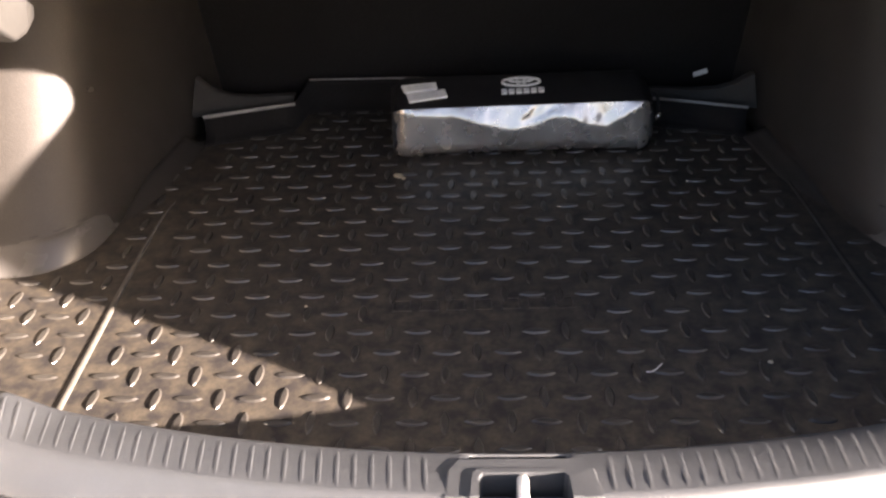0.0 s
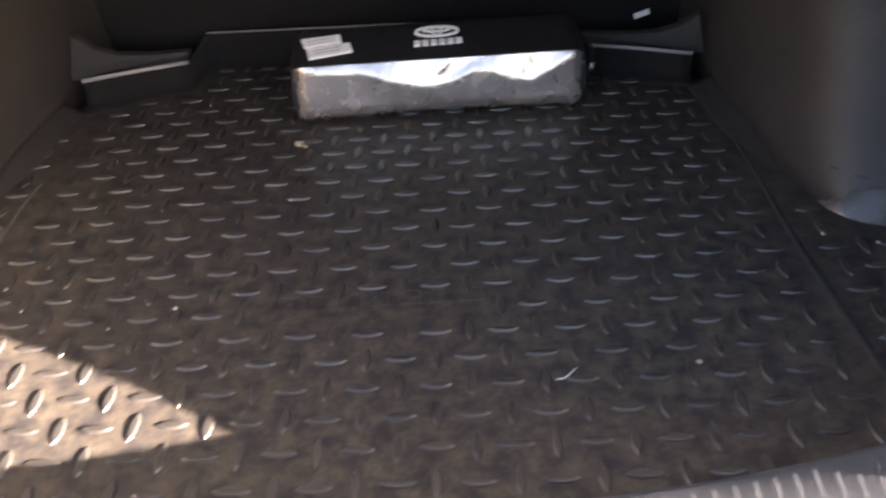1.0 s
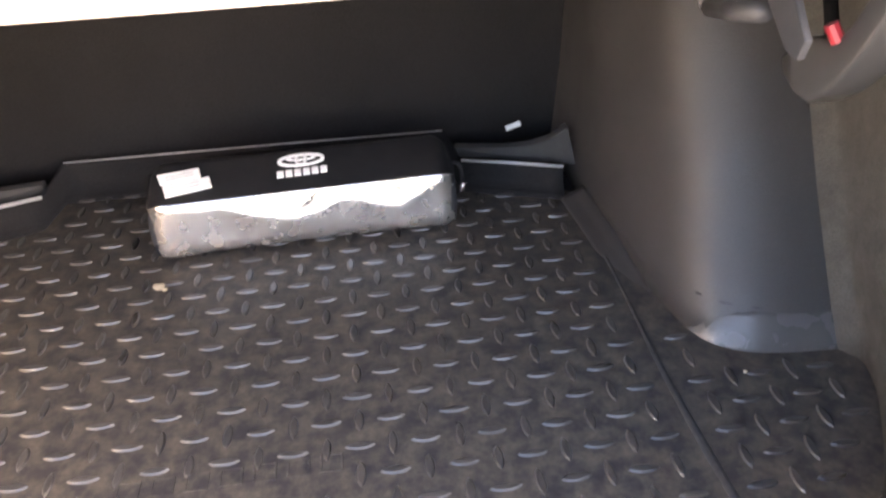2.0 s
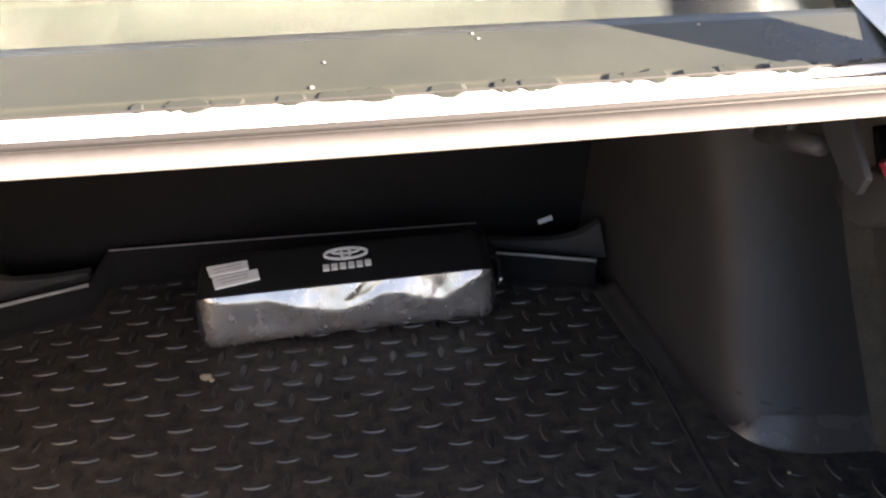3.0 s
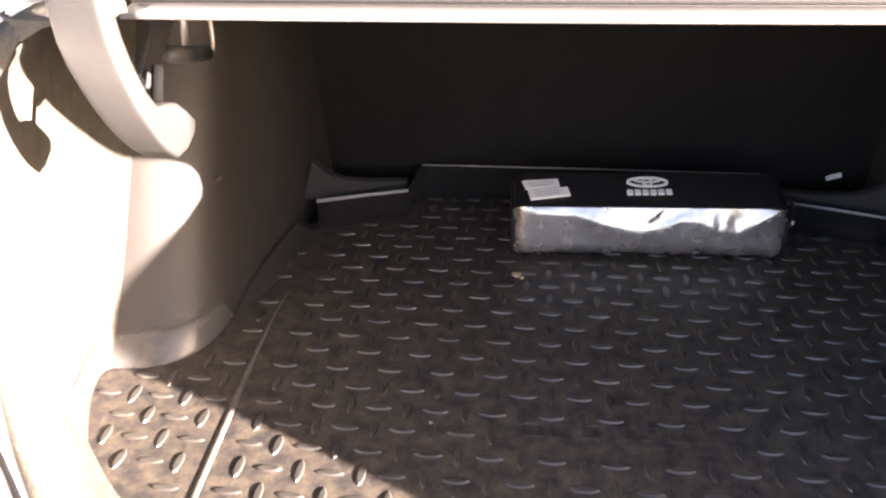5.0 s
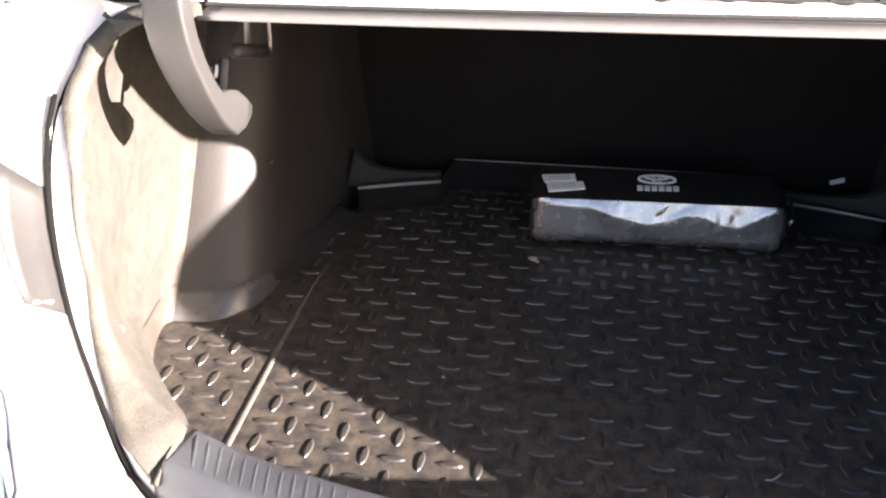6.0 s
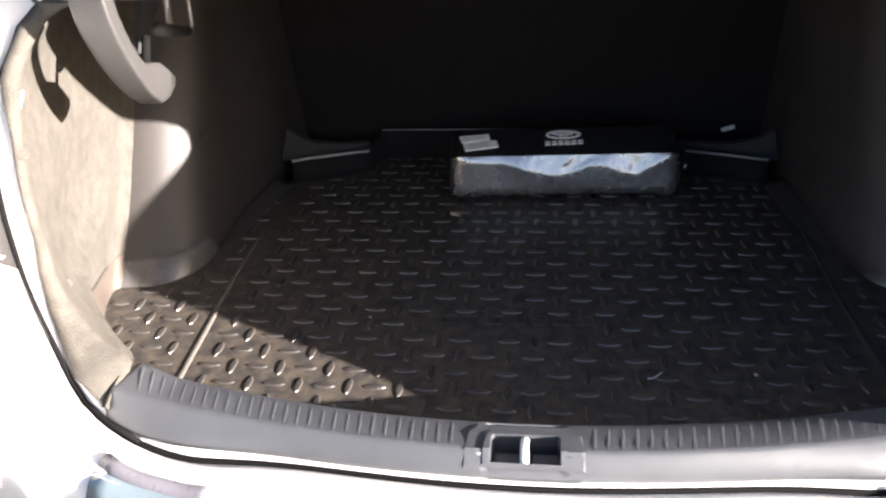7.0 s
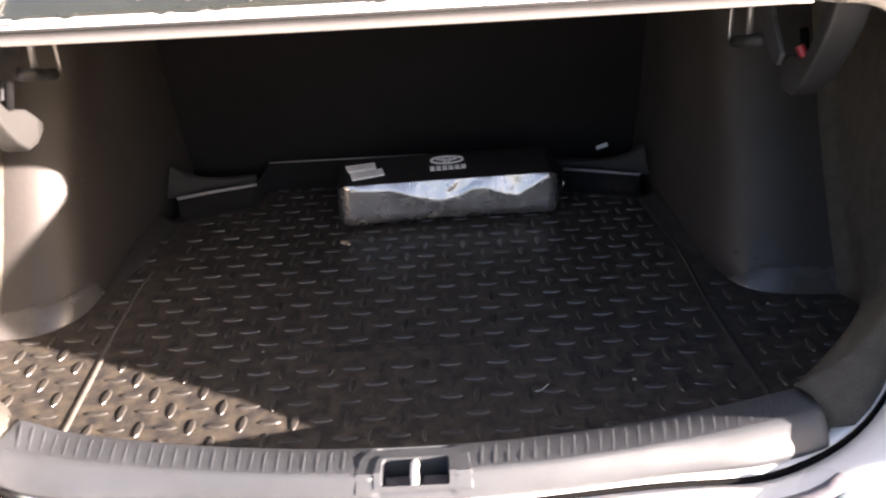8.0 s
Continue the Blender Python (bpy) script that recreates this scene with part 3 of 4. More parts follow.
SILL = [(0.036, -0.006), (0.026, 0.06), (0.019, 0.103), (0.015, 0.111), (0.010, 0.1145), (-0.044, 0.1330), (-0.0485, 0.1335), (-0.0525, 0.1315), (-0.0605, 0.120), (-0.0635, 0.112), (-0.064, 0.106)]
bm = loft([sill_ring(dy, z, -0.461, 0.44, 114) for dy, z in SILL])
cut_hole(bm, -0.036, 0.044, -0.0385, 0.0075)
sill = carpart("sill_plate", thicken(bm, 0.003), PLASTIC, "grey plastic ribbed sill plate", True)
def at_sill(y, x, up=0.0):
    """The height of the sill plate's top at a place of the plan."""
    dy = y - sill_y(x)
    return float(np.interp(dy, [q[0] for q in SILL[::-1]], [q[1] for q in SILL[::-1]])) - 0.005 + 0.03 * x * x + end_lift(x, dy) + up


def rib(x0):
    """A narrow raised rib across the plate, fanning out with the curve of the sill."""
    verts, faces = [], []
    for dy in np.linspace(0.005, -0.042, 6):
        x = x0 * (1 + 1.0 * (dy + 0.0185))
        y = sill_y(x) + dy
        end = 1.0 if -0.041 < dy < 0.004 else 0.2
        for e, h in ((-0.0022, -0.0005), (-0.0011, 0.0004 * end), (0.0011, 0.0004 * end), (0.0022, -0.0005)):
            verts.append((x + e, y, at_sill(y, x, h)))
    for i in range(5):
        faces += [(4 * i + j, 4 * i + j + 1, 4 * i + j + 5, 4 * i + j + 4) for j in range(3)]
    faces += [(0, 1, 2, 3), (20, 21, 22, 23)]
    me = bpy.data.meshes.new("rib")
    me.from_pydata([tuple(float(q) for q in v) for v in verts], [], faces)
    me.materials.append(PLASTIC)
    ob = new("rib", me)
    ob.parent = sill


for s in (-1, 1):
    for i in range(27):
        if s * (0.073 + 0.0141 * i) < 0.42:
            rib(s * (0.073 + 0.0141 * i))

FRONT, BEND = -0.0400, -0.0290
frame_out = [(-0.057, FRONT), (0.062, FRONT), (0.062, BEND), (0.060, 0.006), (0.052, 0.022), (-0.047, 0.022), (-0.055, 0.006), (-0.057, BEND)]
rim_in = [(-0.038, FRONT + 0.001), (0.046, FRONT + 0.001), (0.046, BEND), (0.044, -0.001), (0.04, 0.006), (-0.032, 0.006), (-0.036, -0.001), (-0.038, BEND)]
inner = [(-0.031, FRONT + 0.002), (0.039, FRONT + 0.002), (0.039, BEND), (0.039, -0.004), (0.036, 0.001), (-0.028, 0.001), (-0.031, -0.004), (-0.031, BEND)]
frame_top = [(x * 0.985, y * 0.985) for x, y in frame_out]
bm = loft([[(x, y, at_sill(y, x, up)) for x, y in o] for o, up in ((frame_out, -0.004), (frame_out, 0.0006), (frame_top, 0.0016), (rim_in, 0.0015), (rim_in, 0.0029), (inner, 0.0026))] + [[(x, y, 0.065) for x, y in inner]], True)
housing = carpart("striker_housing", thicken(bm, 0.001), PLASTIC, "grey plastic housing round the latch striker")
part("pocket", block(0.004, -0.018, 0.066, 0.074, 0.044, 0.008), BLACK, housing, "black pocket floor")
for x in (-0.016, 0.024):
    part("pocket_block", block(x, -0.022, 0.092, 0.027, 0.026, 0.03, 0.003), POCKET, housing, "dark blue-grey block in the pocket")
part("striker", tube(curve_points([(0.003, -0.033, 0.07), (0.003, -0.033, 0.106), (0.003, -0.029, 0.117), (0.003, -0.008, 0.121), (0.003, -0.003, 0.112), (0.003, -0.003, 0.07)], 24), 0.0045, 10), STEEL, housing, "bright steel latch striker", True)

# dark open joint between the sill plate and the side trim
joint = [(-0.4605, 0.086, 0.1345), (-0.4605, 0.068, 0.1352), (-0.4605, 0.048, 0.1352), (-0.4605, 0.030, 0.1325), (-0.4605, 0.020, 0.1300), (-0.4605, 0.012, 0.1270)]
carpart("trim_joint", tube(curve_points(joint, 20), 0.0022, 8), EDGE, "dark open joint between sill plate and trim", True)

# hinges, brackets and torsion rods
ARM_OUT = [(0.34, 0.90), (0.295, 0.78), (0.262, 0.70), (0.238, 0.62), (0.228, 0.56), (0.225, 0.52), (0.230, 0.486), (0.248, 0.443), (0.265, 0.414), (0.280, 0.394), (0.295, 0.380), (0.309, 0.374), (0.340, 0.385)]
ARM_IN = [(0.375, 0.88), (0.335, 0.77), (0.305, 0.69), (0.277, 0.61), (0.260, 0.56), (0.251, 0.53), (0.249, 0.512), (0.258, 0.478), (0.270, 0.450), (0.279, 0.437), (0.290, 0.429), (0.314, 0.427), (0.347, 0.398)]


def gooseneck(x, s, d):
    """A hinge arm as a box section with rounded edges, narrowing into its hooked end."""
    rings = []
    n = 24
    outs, ins = curve_points([(0, *p) for p in ARM_OUT], 30), curve_points([(0, *p) for p in ARM_IN], 30)
    for i, (a, b) in enumerate(zip(outs, ins)):
        k = max(0, i - 20) / 9
        half, wide, mid = (b - a) * 0.5, 0.0215 * (1 - 0.30 * k ** 1.6), (a + b) * 0.5
        shut = 0.9 if i == 29 else 1.0
        ring_ = []
        for q in range(n):
            t = 2 * math.pi * (q + 0.5) / n
            u, v = (math.copysign(abs(math.cos(t)) ** 0.2, math.cos(t)), math.copysign(abs(math.sin(t)) ** 0.2, math.sin(t)))
            c = mid + half * u * shut
            ring_.append(Vector((x + s * 0.0215 * (1 - 0.5 * k ** 1.6) + wide * v * shut, c.y + d, c.z)))
        rings.append(ring_)
    bm = loft(rings, True)
    bm.verts.ensure_lookup_table()
    bm.faces.new(bm.verts[:n])
    bm.faces.new(bm.verts[-n:])
    return bm


for s, x, d, xb, back in ((-1, -0.462, 0.0, -0.504, 0.0), (1, 0.503, 0.055, 0.467, -0.025)):
    arm = carpart("hinge_arm", gooseneck(x, s, d), HINGE, "grey painted gooseneck hinge arm of the boot lid", True)
    part("rubber_stop", tube([(x + s * 0.020, d + 0.338, 0.452), (x + s * 0.018, d + 0.318, 0.424)], 0.0055, 12), EDGE, arm, "black rubber stop", True)
    d = back
    brk = carpart("hinge_bracket", prism([(xb, d + 0.395, 0.52), (xb, d + 0.435, 0.52), (xb, d + 0.425, 0.475), (xb, d + 0.392, 0.452), (xb, d + 0.360, 0.430), (xb, d + 0.342, 0.428), (xb, d + 0.336, 0.444), (xb, d + 0.374, 0.480)], (s * -0.006, 0, 0), 0.0015), BRACKET, "grey steel hinge bracket under the shelf")
    part("rod_sleeve", tube([(xb - s * 0.005, d + 0.40, 0.446), (xb - s * 0.002, d + 0.45, 0.432), (xb, d + 0.50, 0.42)], 0.009, 10), BRACKET, brk, "", True)
    part("torsion_rod", tube(curve_points([(xb, d + 0.49, 0.421), (xb, d + 0.515, 0.416), (xb, d + 0.523, 0.424), (xb, d + 0.526, 0.45), (xb, d + 0.53, 0.52)], 20), 0.0028, 8), WIRE, brk, "bright bent wire of the torsion rod", True)
    part("spring_rod", tube([(xb, d + 0.452, 0.435), (xb, d + 0.468, 0.52)], 0.0045, 8), WIRE, brk, "", True)
    if s > 0:
        part("cap", tube([(xb + 0.030, d + 0.367, 0.444), (xb + 0.036, d + 0.362, 0.432)], 0.0055, 10), RED, brk, "small red plastic cap")

# raised boot lid above the opening
rows = []
for f in np.linspace(0, 1, 10):
    y, z = 0.37 - 0.10 * f + 0.05 * f * f, 0.88 + 0.50 * f
    rows.append([Vector((x, y - 0.03 * (x / 0.6) ** 2, z)) for x in np.linspace(-0.6, 0.6, 24)])
for f in np.linspace(0.1, 1, 6):
    rows.append([Vector((x * 0.95, 0.32 - 0.28 * f - 0.03 * (x / 0.6) ** 2, 1.38 + 0.10 * f)) for x in np.linspace(-0.6, 0.6, 24)])
carpart("boot_lid", thicken(loft(rows), 0.018), PAINT, "white painted boot lid standing open", True)

# ---- rubber mat ----
mat = thing("boot_mat", "black rubber boot mat with a raised tread pattern, dusty", "mat")
OUT = [(-0.703, 0.456), (-0.702, 0.406), (-0.690, 0.357), (-0.668, 0.313), (-0.634, 0.272), (-0.597, 0.248), (-0.53, 0.195), (-0.46, 0.125), (-0.25, 0.068), (0.0, 0.05), (0.25, 0.068), (0.46, 0.125), (0.53, 0.195), (0.597, 0.248), (0.634, 0.272), (0.668, 0.313), (0.690, 0.357), (0.702, 0.406), (0.703, 0.47),
       (0.60, 0.478), (0.555, 0.5), (0.532, 0.54), (0.518, 0.6), (0.50, 0.75), (0.485, 0.885), (0.31, 0.947), (0.29, 1.03), (-0.345, 1.036), (-0.362, 0.955), (-0.54, 0.885), (-0.572, 0.75), (-0.577, 0.6), (-0.585, 0.53), (-0.607, 0.49), (-0.645, 0.464)]
part("sheet", prism([(x, y, -0.006) for x, y in OUT], (0, 0, 0.006)), RUBBER, mat)


def inside(x, y):
    hit = False
    n = len(OUT)
    for i in range(n):
        (x0, y0), (x1, y1) = OUT[i], OUT[(i + 1) % n]
        if (y0 > y) != (y1 > y) and x < (x1 - x0) * (y - y0) / (y1 - y0) + x0:
            hit = not hit
    return hit


def tread_mesh(n, L=0.034, W=0.0108, h=0.0021):
    """One lens-shaped raised tread, a little worn."""
    prof = [(-0.5, 0), (-0.36, 0.30), (-0.15, 0.47), (0.15, 0.47), (0.36, 0.30), (0.5, 0), (0.36, -0.30), (0.15, -0.47), (-0.15, -0.47), (-0.36, -0.30)]
    vs, fs = [], []
    for k, z in ((1.0, 0.0), (0.88, 0.48 * h), (0.755, 0.92 * h), (0.60, h)):
        for u, v in prof:
            vs.append((u * L * (k if k == 1 else k + 0.08), v * W * k, z * (1 + 0.12 * math.sin(5 * u + 2 * n))))
    for r in range(3):
        for i in range(10):
            j = (i + 1) % 10
            fs.append((10 * r + i, 10 * r + j, 10 * r + 10 + j, 10 * r + 10 + i))
    fs.append(tuple(30 + i for i in range(10)))
    me = bpy.data.meshes.new("tread")
    me.from_pydata(vs, [], fs)
    me.materials.append(TREAD)
    return me, vs, fs


kinds = [tread_mesh(n) for n in range(4)]
verts, faces = [], []
near = 0
for j in range(-5, 24):
    y = 0.2125 + 0.0379 * j
    for i in range(-20, 20):
        x = -0.028 + 0.03575 * i
        along = (i + j) % 2 != 0
        if not all(inside(x + dx, y + dy) for dx in (-0.022, 0.022) for dy in (-0.022, 0.022)):
            continue
        if abs(x + 0.5) < 0.02 or abs(x - 0.472) < 0.02:
            continue
        if -0.145 < x < 0.105 and 0.358 < y < 0.402:
            continue
        me, vs, fs = kinds[random.randrange(4)]
        m = (Matrix.Translation((x + random.uniform(-0.0008, 0.0008), y + random.uniform(-0.0008, 0.0008), 0))
             @ Matrix.Rotation((0 if along else math.pi / 2) + random.uniform(-0.04, 0.04), 4, "Z") @ Matrix.Diagonal((random.uniform(0.93, 1.04), random.uniform(0.92, 1.06), random.uniform(0.8, 1.1), 1)))
        if y < 0.53 and near < 300:
            near += 1
            ob = new("tread", me)
            ob.parent = mat
            ob.matrix_basis = m
        else:
            b = len(verts)
            verts += [tuple(m @ Vector(v)) for v in vs]
            faces += [tuple(b + q for q in f) for f in fs]
me = bpy.data.meshes.new("far_treads")
me.from_pydata(verts, [], faces)
me.materials.append(TREAD)
treads = new("far_treads", me)
treads.parent = mat
tagged(treads, "raised lens-shaped treads moulded in the rubber", kind="stuff")
for keys in ([(-0.487, 0.16, 0.001), (-0.496, 0.32, 0.001), (-0.505, 0.49, 0.001), (-0.509, 0.60, 0.0008), (-0.505, 0.66, 0.0)],
             [(0.482, 0.16, 0.001), (0.474, 0.30, 0.001), (0.470, 0.45, 0.001), (0.473, 0.60, 0.001), (0.474, 0.72, 0.001)]):
    pts = curve_points(keys, 40)
    # narrows with y so the pale line fades where shade begins
    rings = [[p + Vector((dx * float(np.interp(p.y, [0.34, 0.60], [1.0, 0.4])), 0, dz)) for p in pts] for dx, dz in ((-0.0050, -0.001), (-0.0042, 0.0004), (0, 0.0006), (0.0042, 0.0004), (0.0050, -0.001))]
    # left ridge gets the sunlit tone, right ridge the shaded one
    part("fold_ridge", loft(rings), RIDGE_LIT if keys[0][0] < 0 else RIDGE_SHADED, mat, "worn raised fold line of the mat, left one coloured as sunlit", True)
# felt of the wheel arch running down onto the mat's side
for s in (-1, 1):
    keys = [(-0.566, 0.585), (-0.560, 0.68), (-0.552, 0.78), (-0.540, 0.875)] if s < 0 else [(0.507, 0.60), (0.497, 0.69), (0.489, 0.79), (0.481, 0.875)]
    pts = curve_points([(x, y, 0) for x, y in keys], 20)
    part("arch_felt_foot", thicken(loft([[p + Vector((-s * d * min(1, 0.15 + i / 9), 0, -0.002 + (h + 0.002) * min(1, i / 9))) for i, p in enumerate(pts)] for d, h in ((-0.012, 0.016), (-0.004, 0.014), (0.004, 0.009), (0.014, 0.004), (0.026, 0.001), (0.034, -0.003))]), 0.001), CARPET_ARCH, mat, "dark felt of the wheel arch running down to the mat", True)
lip = curve_points([(-0.515, 0.893, 0), (-0.36, 0.953, 0)], 8) + curve_points([(-0.347, 1.034, 0), (0.289, 1.031, 0)], 24) + curve_points([(0.305, 0.948, 0), (0.461, 0.892, 0)], 8)
part("raised_edge", thicken(loft([[p + Vector((0, -d, z * (1.1 if 0.99 < p.y else 0.85))) for p in lip] for d, z in ((0.030, -0.002), (0.016, 0.003), (0.007, 0.011), (0.002, 0.025), (0.0, 0.045), (-0.003, 0.052))]), 0.002), SEAT, mat, "dark upturned edge of the mat by the seat", True)
for a, b, r in (((-0.515, 0.8905, 0.046), (-0.358, 0.9515, 0.044), 0.0034), ((0.305, 0.946, 0.044), (0.461, 0.889, 0.046), 0.0028), ((-0.343, 1.0355, 0.0595), (0.285, 1.0325, 0.0585), 0.0015)):
    part("edge_piping", tube([a, Vector(a).lerp(Vector(b), 0.5) + Vector((0, 0, 0.0008)), b], r, 8), PALE, mat, "pale worn piping along the upturned edge", True)
# moulded lettering on the mat: hollow bars of its size
for i in range(7):
    cx, cy = -0.122 + 0.0345 * i, 0.3795 + 0.0009 * i
    a = [(cx - 0.0125, cy - 0.0125), (cx + 0.0125, cy - 0.0125), (cx + 0.0125, cy + 0.0125), (cx - 0.0125, cy + 0.0125)]
    rings = [[Vector((cx + (x - cx) * k, cy + (y - cy) * k, z)) for x, y in a] for k, z in ((1.0, -0.001), (0.95, 0.0010), (0.80, 0.0010), (0.75, -0.001))]
    part("letter_bar", loft(rings, True), RUBBER, mat)

# ---- bag ----
bag = thing("tool_bag", "black vinyl tool bag with glossy creased front and white stickers", "bag", at=(0.0585, 0.80, 0.0))
bag.rotation_euler = (0, 0, radians(2.5))
W2 = 0.220


def bag_tilt(u, f):
    """How far the front leans back at a place of it, in degrees: upright below, leaning above an uneven crease."""
    crease = float(np.interp(u, [-1, -0.85, -0.6, -0.4, -0.2, -0.05, 0.08, 0.2, 0.35, 0.5, 0.62, 0.8, 1], [0.97, 0.93, 0.86, 0.77, 0.6, 0.54, 0.62, 0.78, 0.77, 0.6, 0.57, 0.82, 0.97]))
    crease += 0.05 * noise.noise(Vector((9 * u, 1.3, 0))) + 0.03 * noise.noise(Vector((23 * u, 4.1, 0)))
    k = min(max((f - crease) / 0.17 + 0.5, 0), 1)
    lean = lerp(-2.0 + 9 * noise.noise(Vector((4 * u, 2 * f, 6.0))), 25.0, k * k * (3 - 2 * k))
    lean += (6.0 * noise.noise(Vector((7 * u + 3.5 * f, 2.5 * f, 2.0))) + 4.0 * noise.noise(Vector((19 * u - 6 * f, 5 * f, 8.0)))) * k
    fold = math.exp(-((u - 0.02 - 0.5 * (f - 0.8)) / 0.035) ** 2) + 0.8 * math.exp(-((u - 0.16 - 0.7 * (f - 0.9)) / 0.05) ** 2)
    return lean - 16 * fold * k * min(max((f - 0.7) / 0.1, 0), 1)


def bag_front(u):
    """The front's cross-section at u, from the floor up to the top's edge."""
    line = [(0.008, 0.003), (0.001, 0.012), (-0.004, 0.026)]
    y, z = line[-1]
    n = 40
    for i in range(n):
        y += 0.0685 / n * math.tan(radians(bag_tilt(u, 0.27 + 0.73 * (i + 0.5) / n)))
        z += 0.0685 / n
        line.append((y, z))
    return line


TOP_EDGE = 0.007


def lay(bm):
    """Tilts what was laid out flat over the bag's top to the slope that the top has."""
    for v in bm.verts:
        y = (v.co.y + 0.0068) / 1.629
        v.co.z += 0.262 * (y - TOP_EDGE) - 0.001
        v.co.y = y
    return bm


rows = []
for u in np.linspace(-1, 1, 150):
    endpull = max(0, abs(u) - 0.9) / 0.1
    line = bag_front(u)
    shift = TOP_EDGE - line[-1][0]
    sag = 0.004 * noise.noise(Vector((2.6 * u, 3.1, 0.0))) + 0.002 * noise.noise(Vector((8.0 * u, 7.7, 0.0)))
    row = []
    for y, z in line:
        f = z / 0.0945
        row.append(Vector((W2 * u, y + shift * f ** 1.5 + 0.016 * endpull ** 2, (z + sag * f * (1 - f) * 3) * (1 - 0.12 * endpull ** 2 * f) + 0.006 * (1 - u * u) * (1 - f) ** 2)))
    rows.append(row)
part("front", thicken(loft(rows), 0.0015), VINYL, bag, "glossy creased grey-black vinyl front", True)
rows = []
for u in np.linspace(-1, 1, 60):
    x = W2 * u
    endpull = max(0, abs(u) - 0.9) / 0.1
    yf = TOP_EDGE + 0.016 * endpull ** 2
    zf = (0.0945 + 0.0008) * (1 - 0.12 * endpull ** 2)
    row = [Vector((x, yf - 0.003, zf))]
    for f in (0.03, 0.1, 0.3, 0.5, 0.7, 0.9, 0.97):
        y = lerp(yf, 0.092 - 0.01 * endpull, f)
        row.append(Vector((x, y, zf + 0.262 * (y - yf) + 0.0015 * math.sin(math.pi * f) + 0.0008 * noise.noise(Vector((x * 30, f * 4, 1))))))
    row += [Vector((x, 0.097, zf + 0.012)), Vector((x, 0.102, 0.06)), Vector((x, 0.097, 0.003))]
    rows.append(row)
part("top", thicken(loft(rows), 0.0015), CANVAS, bag, "flat black fabric top of the bag", True)
for s in (-1, 1):
    o = [(s * (W2 - 0.006), y, z) for y, z in ((0.02, 0.003), (0.006, 0.03), (0.012, 0.065), (0.036, 0.090), (0.09, 0.104), (0.099, 0.055), (0.094, 0.003))]
    part("end_panel", prism(o, (s * 0.008, 0, 0), 0.003), CANVAS, bag, "black fabric end")
part("pull_tab", tube(curve_points([(W2 + 0.002, 0.045, 0.09), (W2 + 0.014, 0.045, 0.082), (W2 + 0.016, 0.043, 0.05), (W2 + 0.004, 0.04, 0.035)], 14), 0.003, 8), CANVAS, bag, "black pull loop at the bag's end", True)
part("pull_bead", tube([(W2 + 0.014, 0.036, 0.045), (W2 + 0.017, 0.036, 0.058)], 0.004, 8), VINYL, bag, "small shiny bead on the pull loop", True)


def on_top(outline, mat_, name, parent, label="", h=0.004):
    """A thin piece lying on the bag's top; the outline is in the plan, from the bag's front left."""
    return part(name, lay(prism([(x - 0.0585, y - 0.80, 0.0965) for x, y in outline], (0, 0, h))), mat_, parent, label)


st1 = on_top([(-0.140, 0.862), (-0.084, 0.876), (-0.087, 0.904), (-0.146, 0.894)], LABEL, "sticker", bag, "white paper sticker with small grey print")
st2 = on_top([(-0.132, 0.822), (-0.068, 0.840), (-0.072, 0.871), (-0.137, 0.856)], LABEL, "sticker", bag, "white paper sticker with small grey print")
for st, (x0, y0) in ((st1, (-0.136, 0.871)), (st2, (-0.127, 0.835))):
    for r in range(2):
        part("print_bar", lay(prism([(x0 + 0.003 + r * -0.002 - 0.0585, y0 + 0.010 * r - 0.80, 0.1004), (x0 + 0.042 - 0.0585, y0 + 0.0115 + 0.010 * r - 0.80, 0.1004), (x0 + 0.0415 - 0.0585, y0 + 0.0135 + 0.010 * r - 0.80, 0.1004), (x0 + 0.0025 - r * 0.002 - 0.0585, y0 + 0.002 + 0.010 * r - 0.80, 0.1004)], (0, 0, 0.0003))), INK, st)


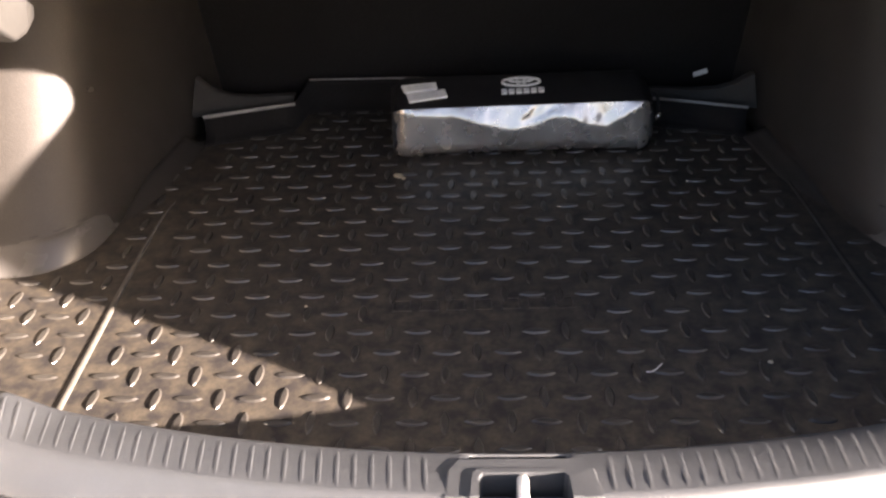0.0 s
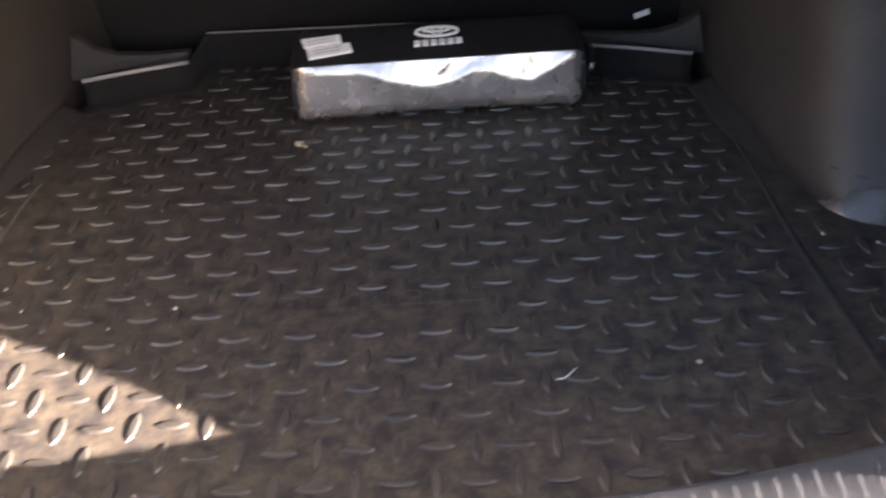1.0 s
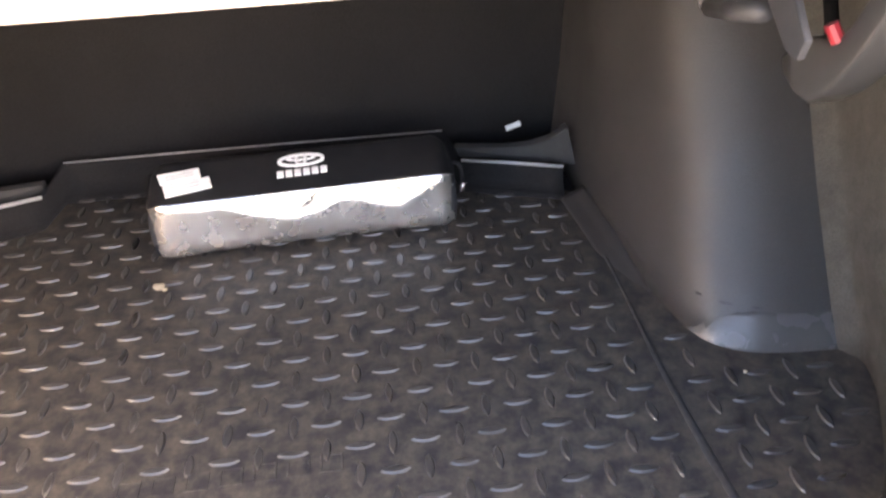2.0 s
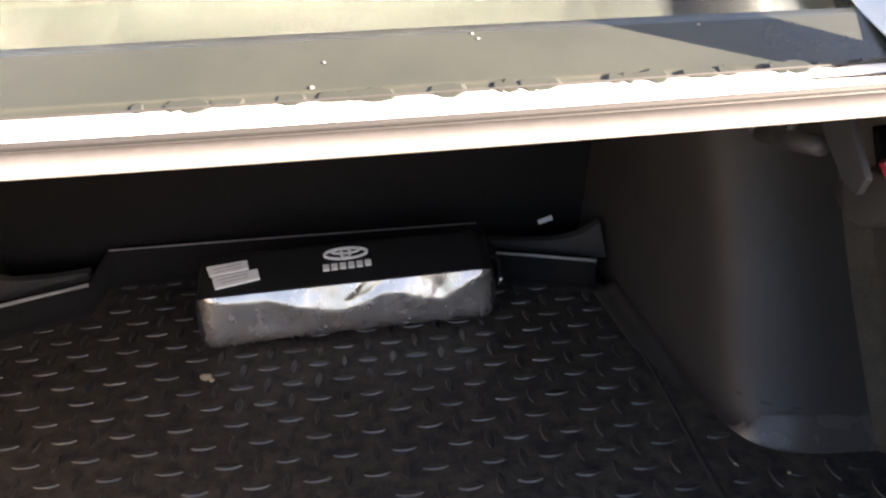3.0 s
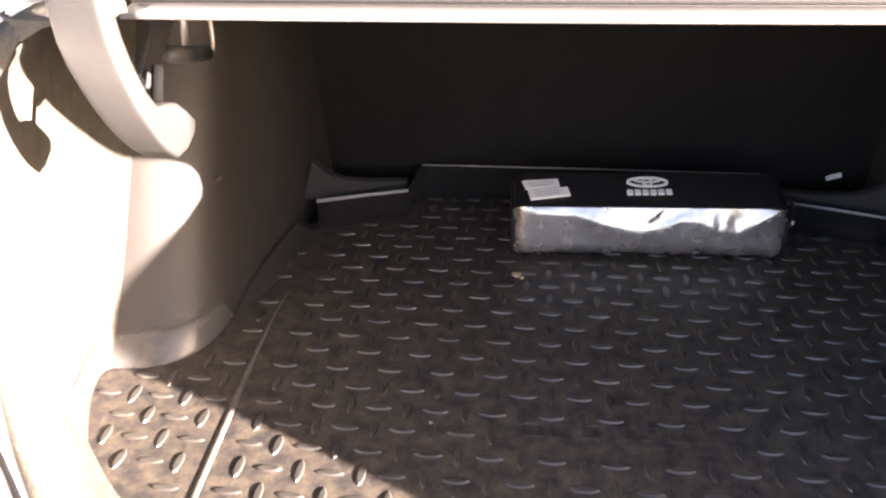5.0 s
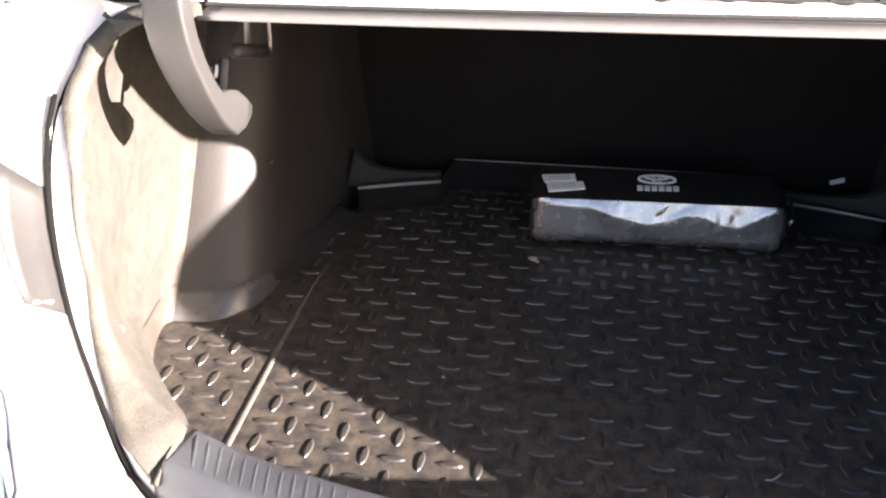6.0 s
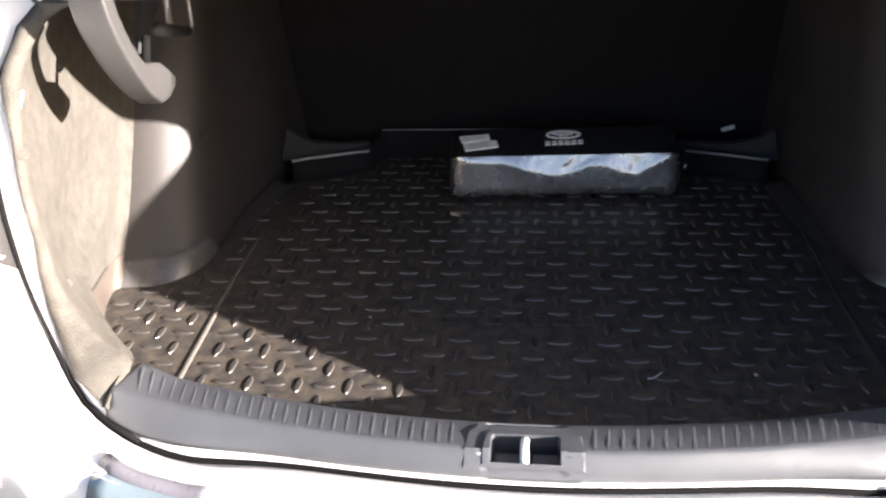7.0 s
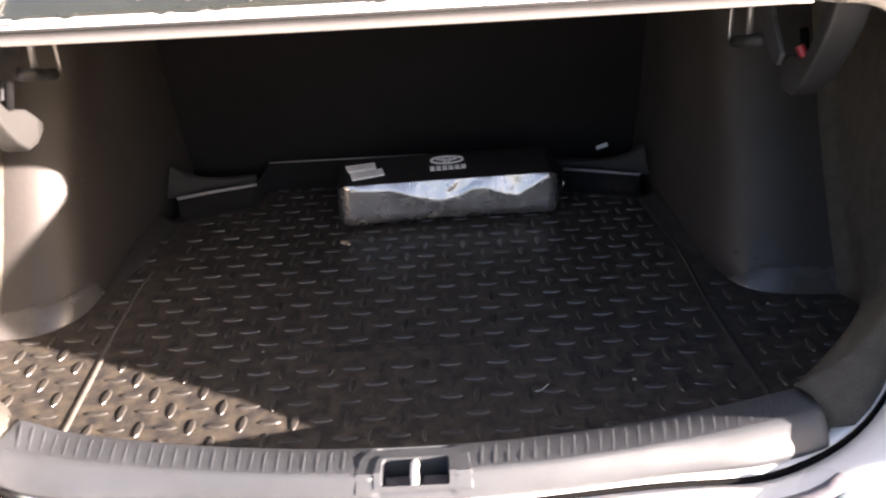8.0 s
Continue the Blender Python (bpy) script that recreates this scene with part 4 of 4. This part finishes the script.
def flat_ring(cx, cy, a, b, t, n=36):
    ro = [(cx + a * math.cos(2 * math.pi * k / n), cy + b * math.sin(2 * math.pi * k / n), 0.097) for k in range(n)]
    ri = [(cx + (a - t) * math.cos(2 * math.pi * k / n), cy + (b - t * 1.2) * math.sin(2 * math.pi * k / n), 0.097) for k in range(n)]
    up = Vector((0, 0, 0.0034))
    return lay(loft([[Vector(p) for p in ri], [Vector(p) + up for p in ri], [Vector(p) + up for p in ro], [Vector(p) for p in ro]], True))


ecx, ecy = 0.001, 0.096
part("emblem_ring", flat_ring(ecx, ecy, 0.034, 0.0205, 0.0038), PRINT, bag, "white printed oval")
part("emblem_wide", flat_ring(ecx, ecy + 0.0085, 0.022, 0.0105, 0.0028, 30), PRINT, bag, "white printed flat oval")
part("emblem_inner", flat_ring(ecx, ecy + 0.001, 0.009, 0.0175, 0.0030, 24), PRINT, bag, "white printed narrow oval")
for i in range(6):
    x = -0.0348 + 0.0125 * i
    part("letter_bar", lay(prism([(x, 0.044 + 0.0006 * i, 0.097), (x + 0.0095, 0.0445 + 0.0006 * i, 0.097), (x + 0.0095, 0.062 + 0.0006 * i, 0.097), (x, 0.0615 + 0.0006 * i, 0.097)], (0, 0, 0.0034))), PRINT, bag, "white printed bar")

# ---- crumbs ----
def crumb(x, y, r, label):
    bm = bmesh.new()
    bmesh.ops.create_icosphere(bm, subdivisions=2, radius=r)
    for v in bm.verts:
        v.co *= 1 + 0.45 * noise.noise(v.co * 120 + Vector((x * 50, y * 50, 0)))
        v.co.z = v.co.z * 0.5 + r * 0.35
    ob = part("crumb", bm, CRUMB, None, label)
    ob.location = (x, y, 0.0)
    tagged(ob, category="debris", group="crumbs on the mat")


crumb(-0.151, 0.734, 0.0075, "pale dry crumb lying on the rubber mat")
crumb(-0.142, 0.728, 0.004, "pale dry crumb lying on the rubber mat")
crumb(0.304, 0.266, 0.0028, "tiny pale speck lying on the rubber mat")
crumb(-0.246, 0.380, 0.0024, "tiny pale speck lying on the rubber mat")
crumb(0.562, 0.443, 0.0026, "tiny pale speck lying on the rubber mat")
hair = part("fibre", tube(curve_points([(0.0, 0.0, 0.0008), (0.006, -0.0005, 0.0012), (0.012, 0.002, 0.003), (0.017, 0.007, 0.0035), (0.021, 0.013, 0.001)], 18), 0.0006, 6), PRINT, None, "short curled white fibre lying on the rubber mat", True)
hair.location = (0.161, 0.251, 0.0)
tagged(hair, category="debris")
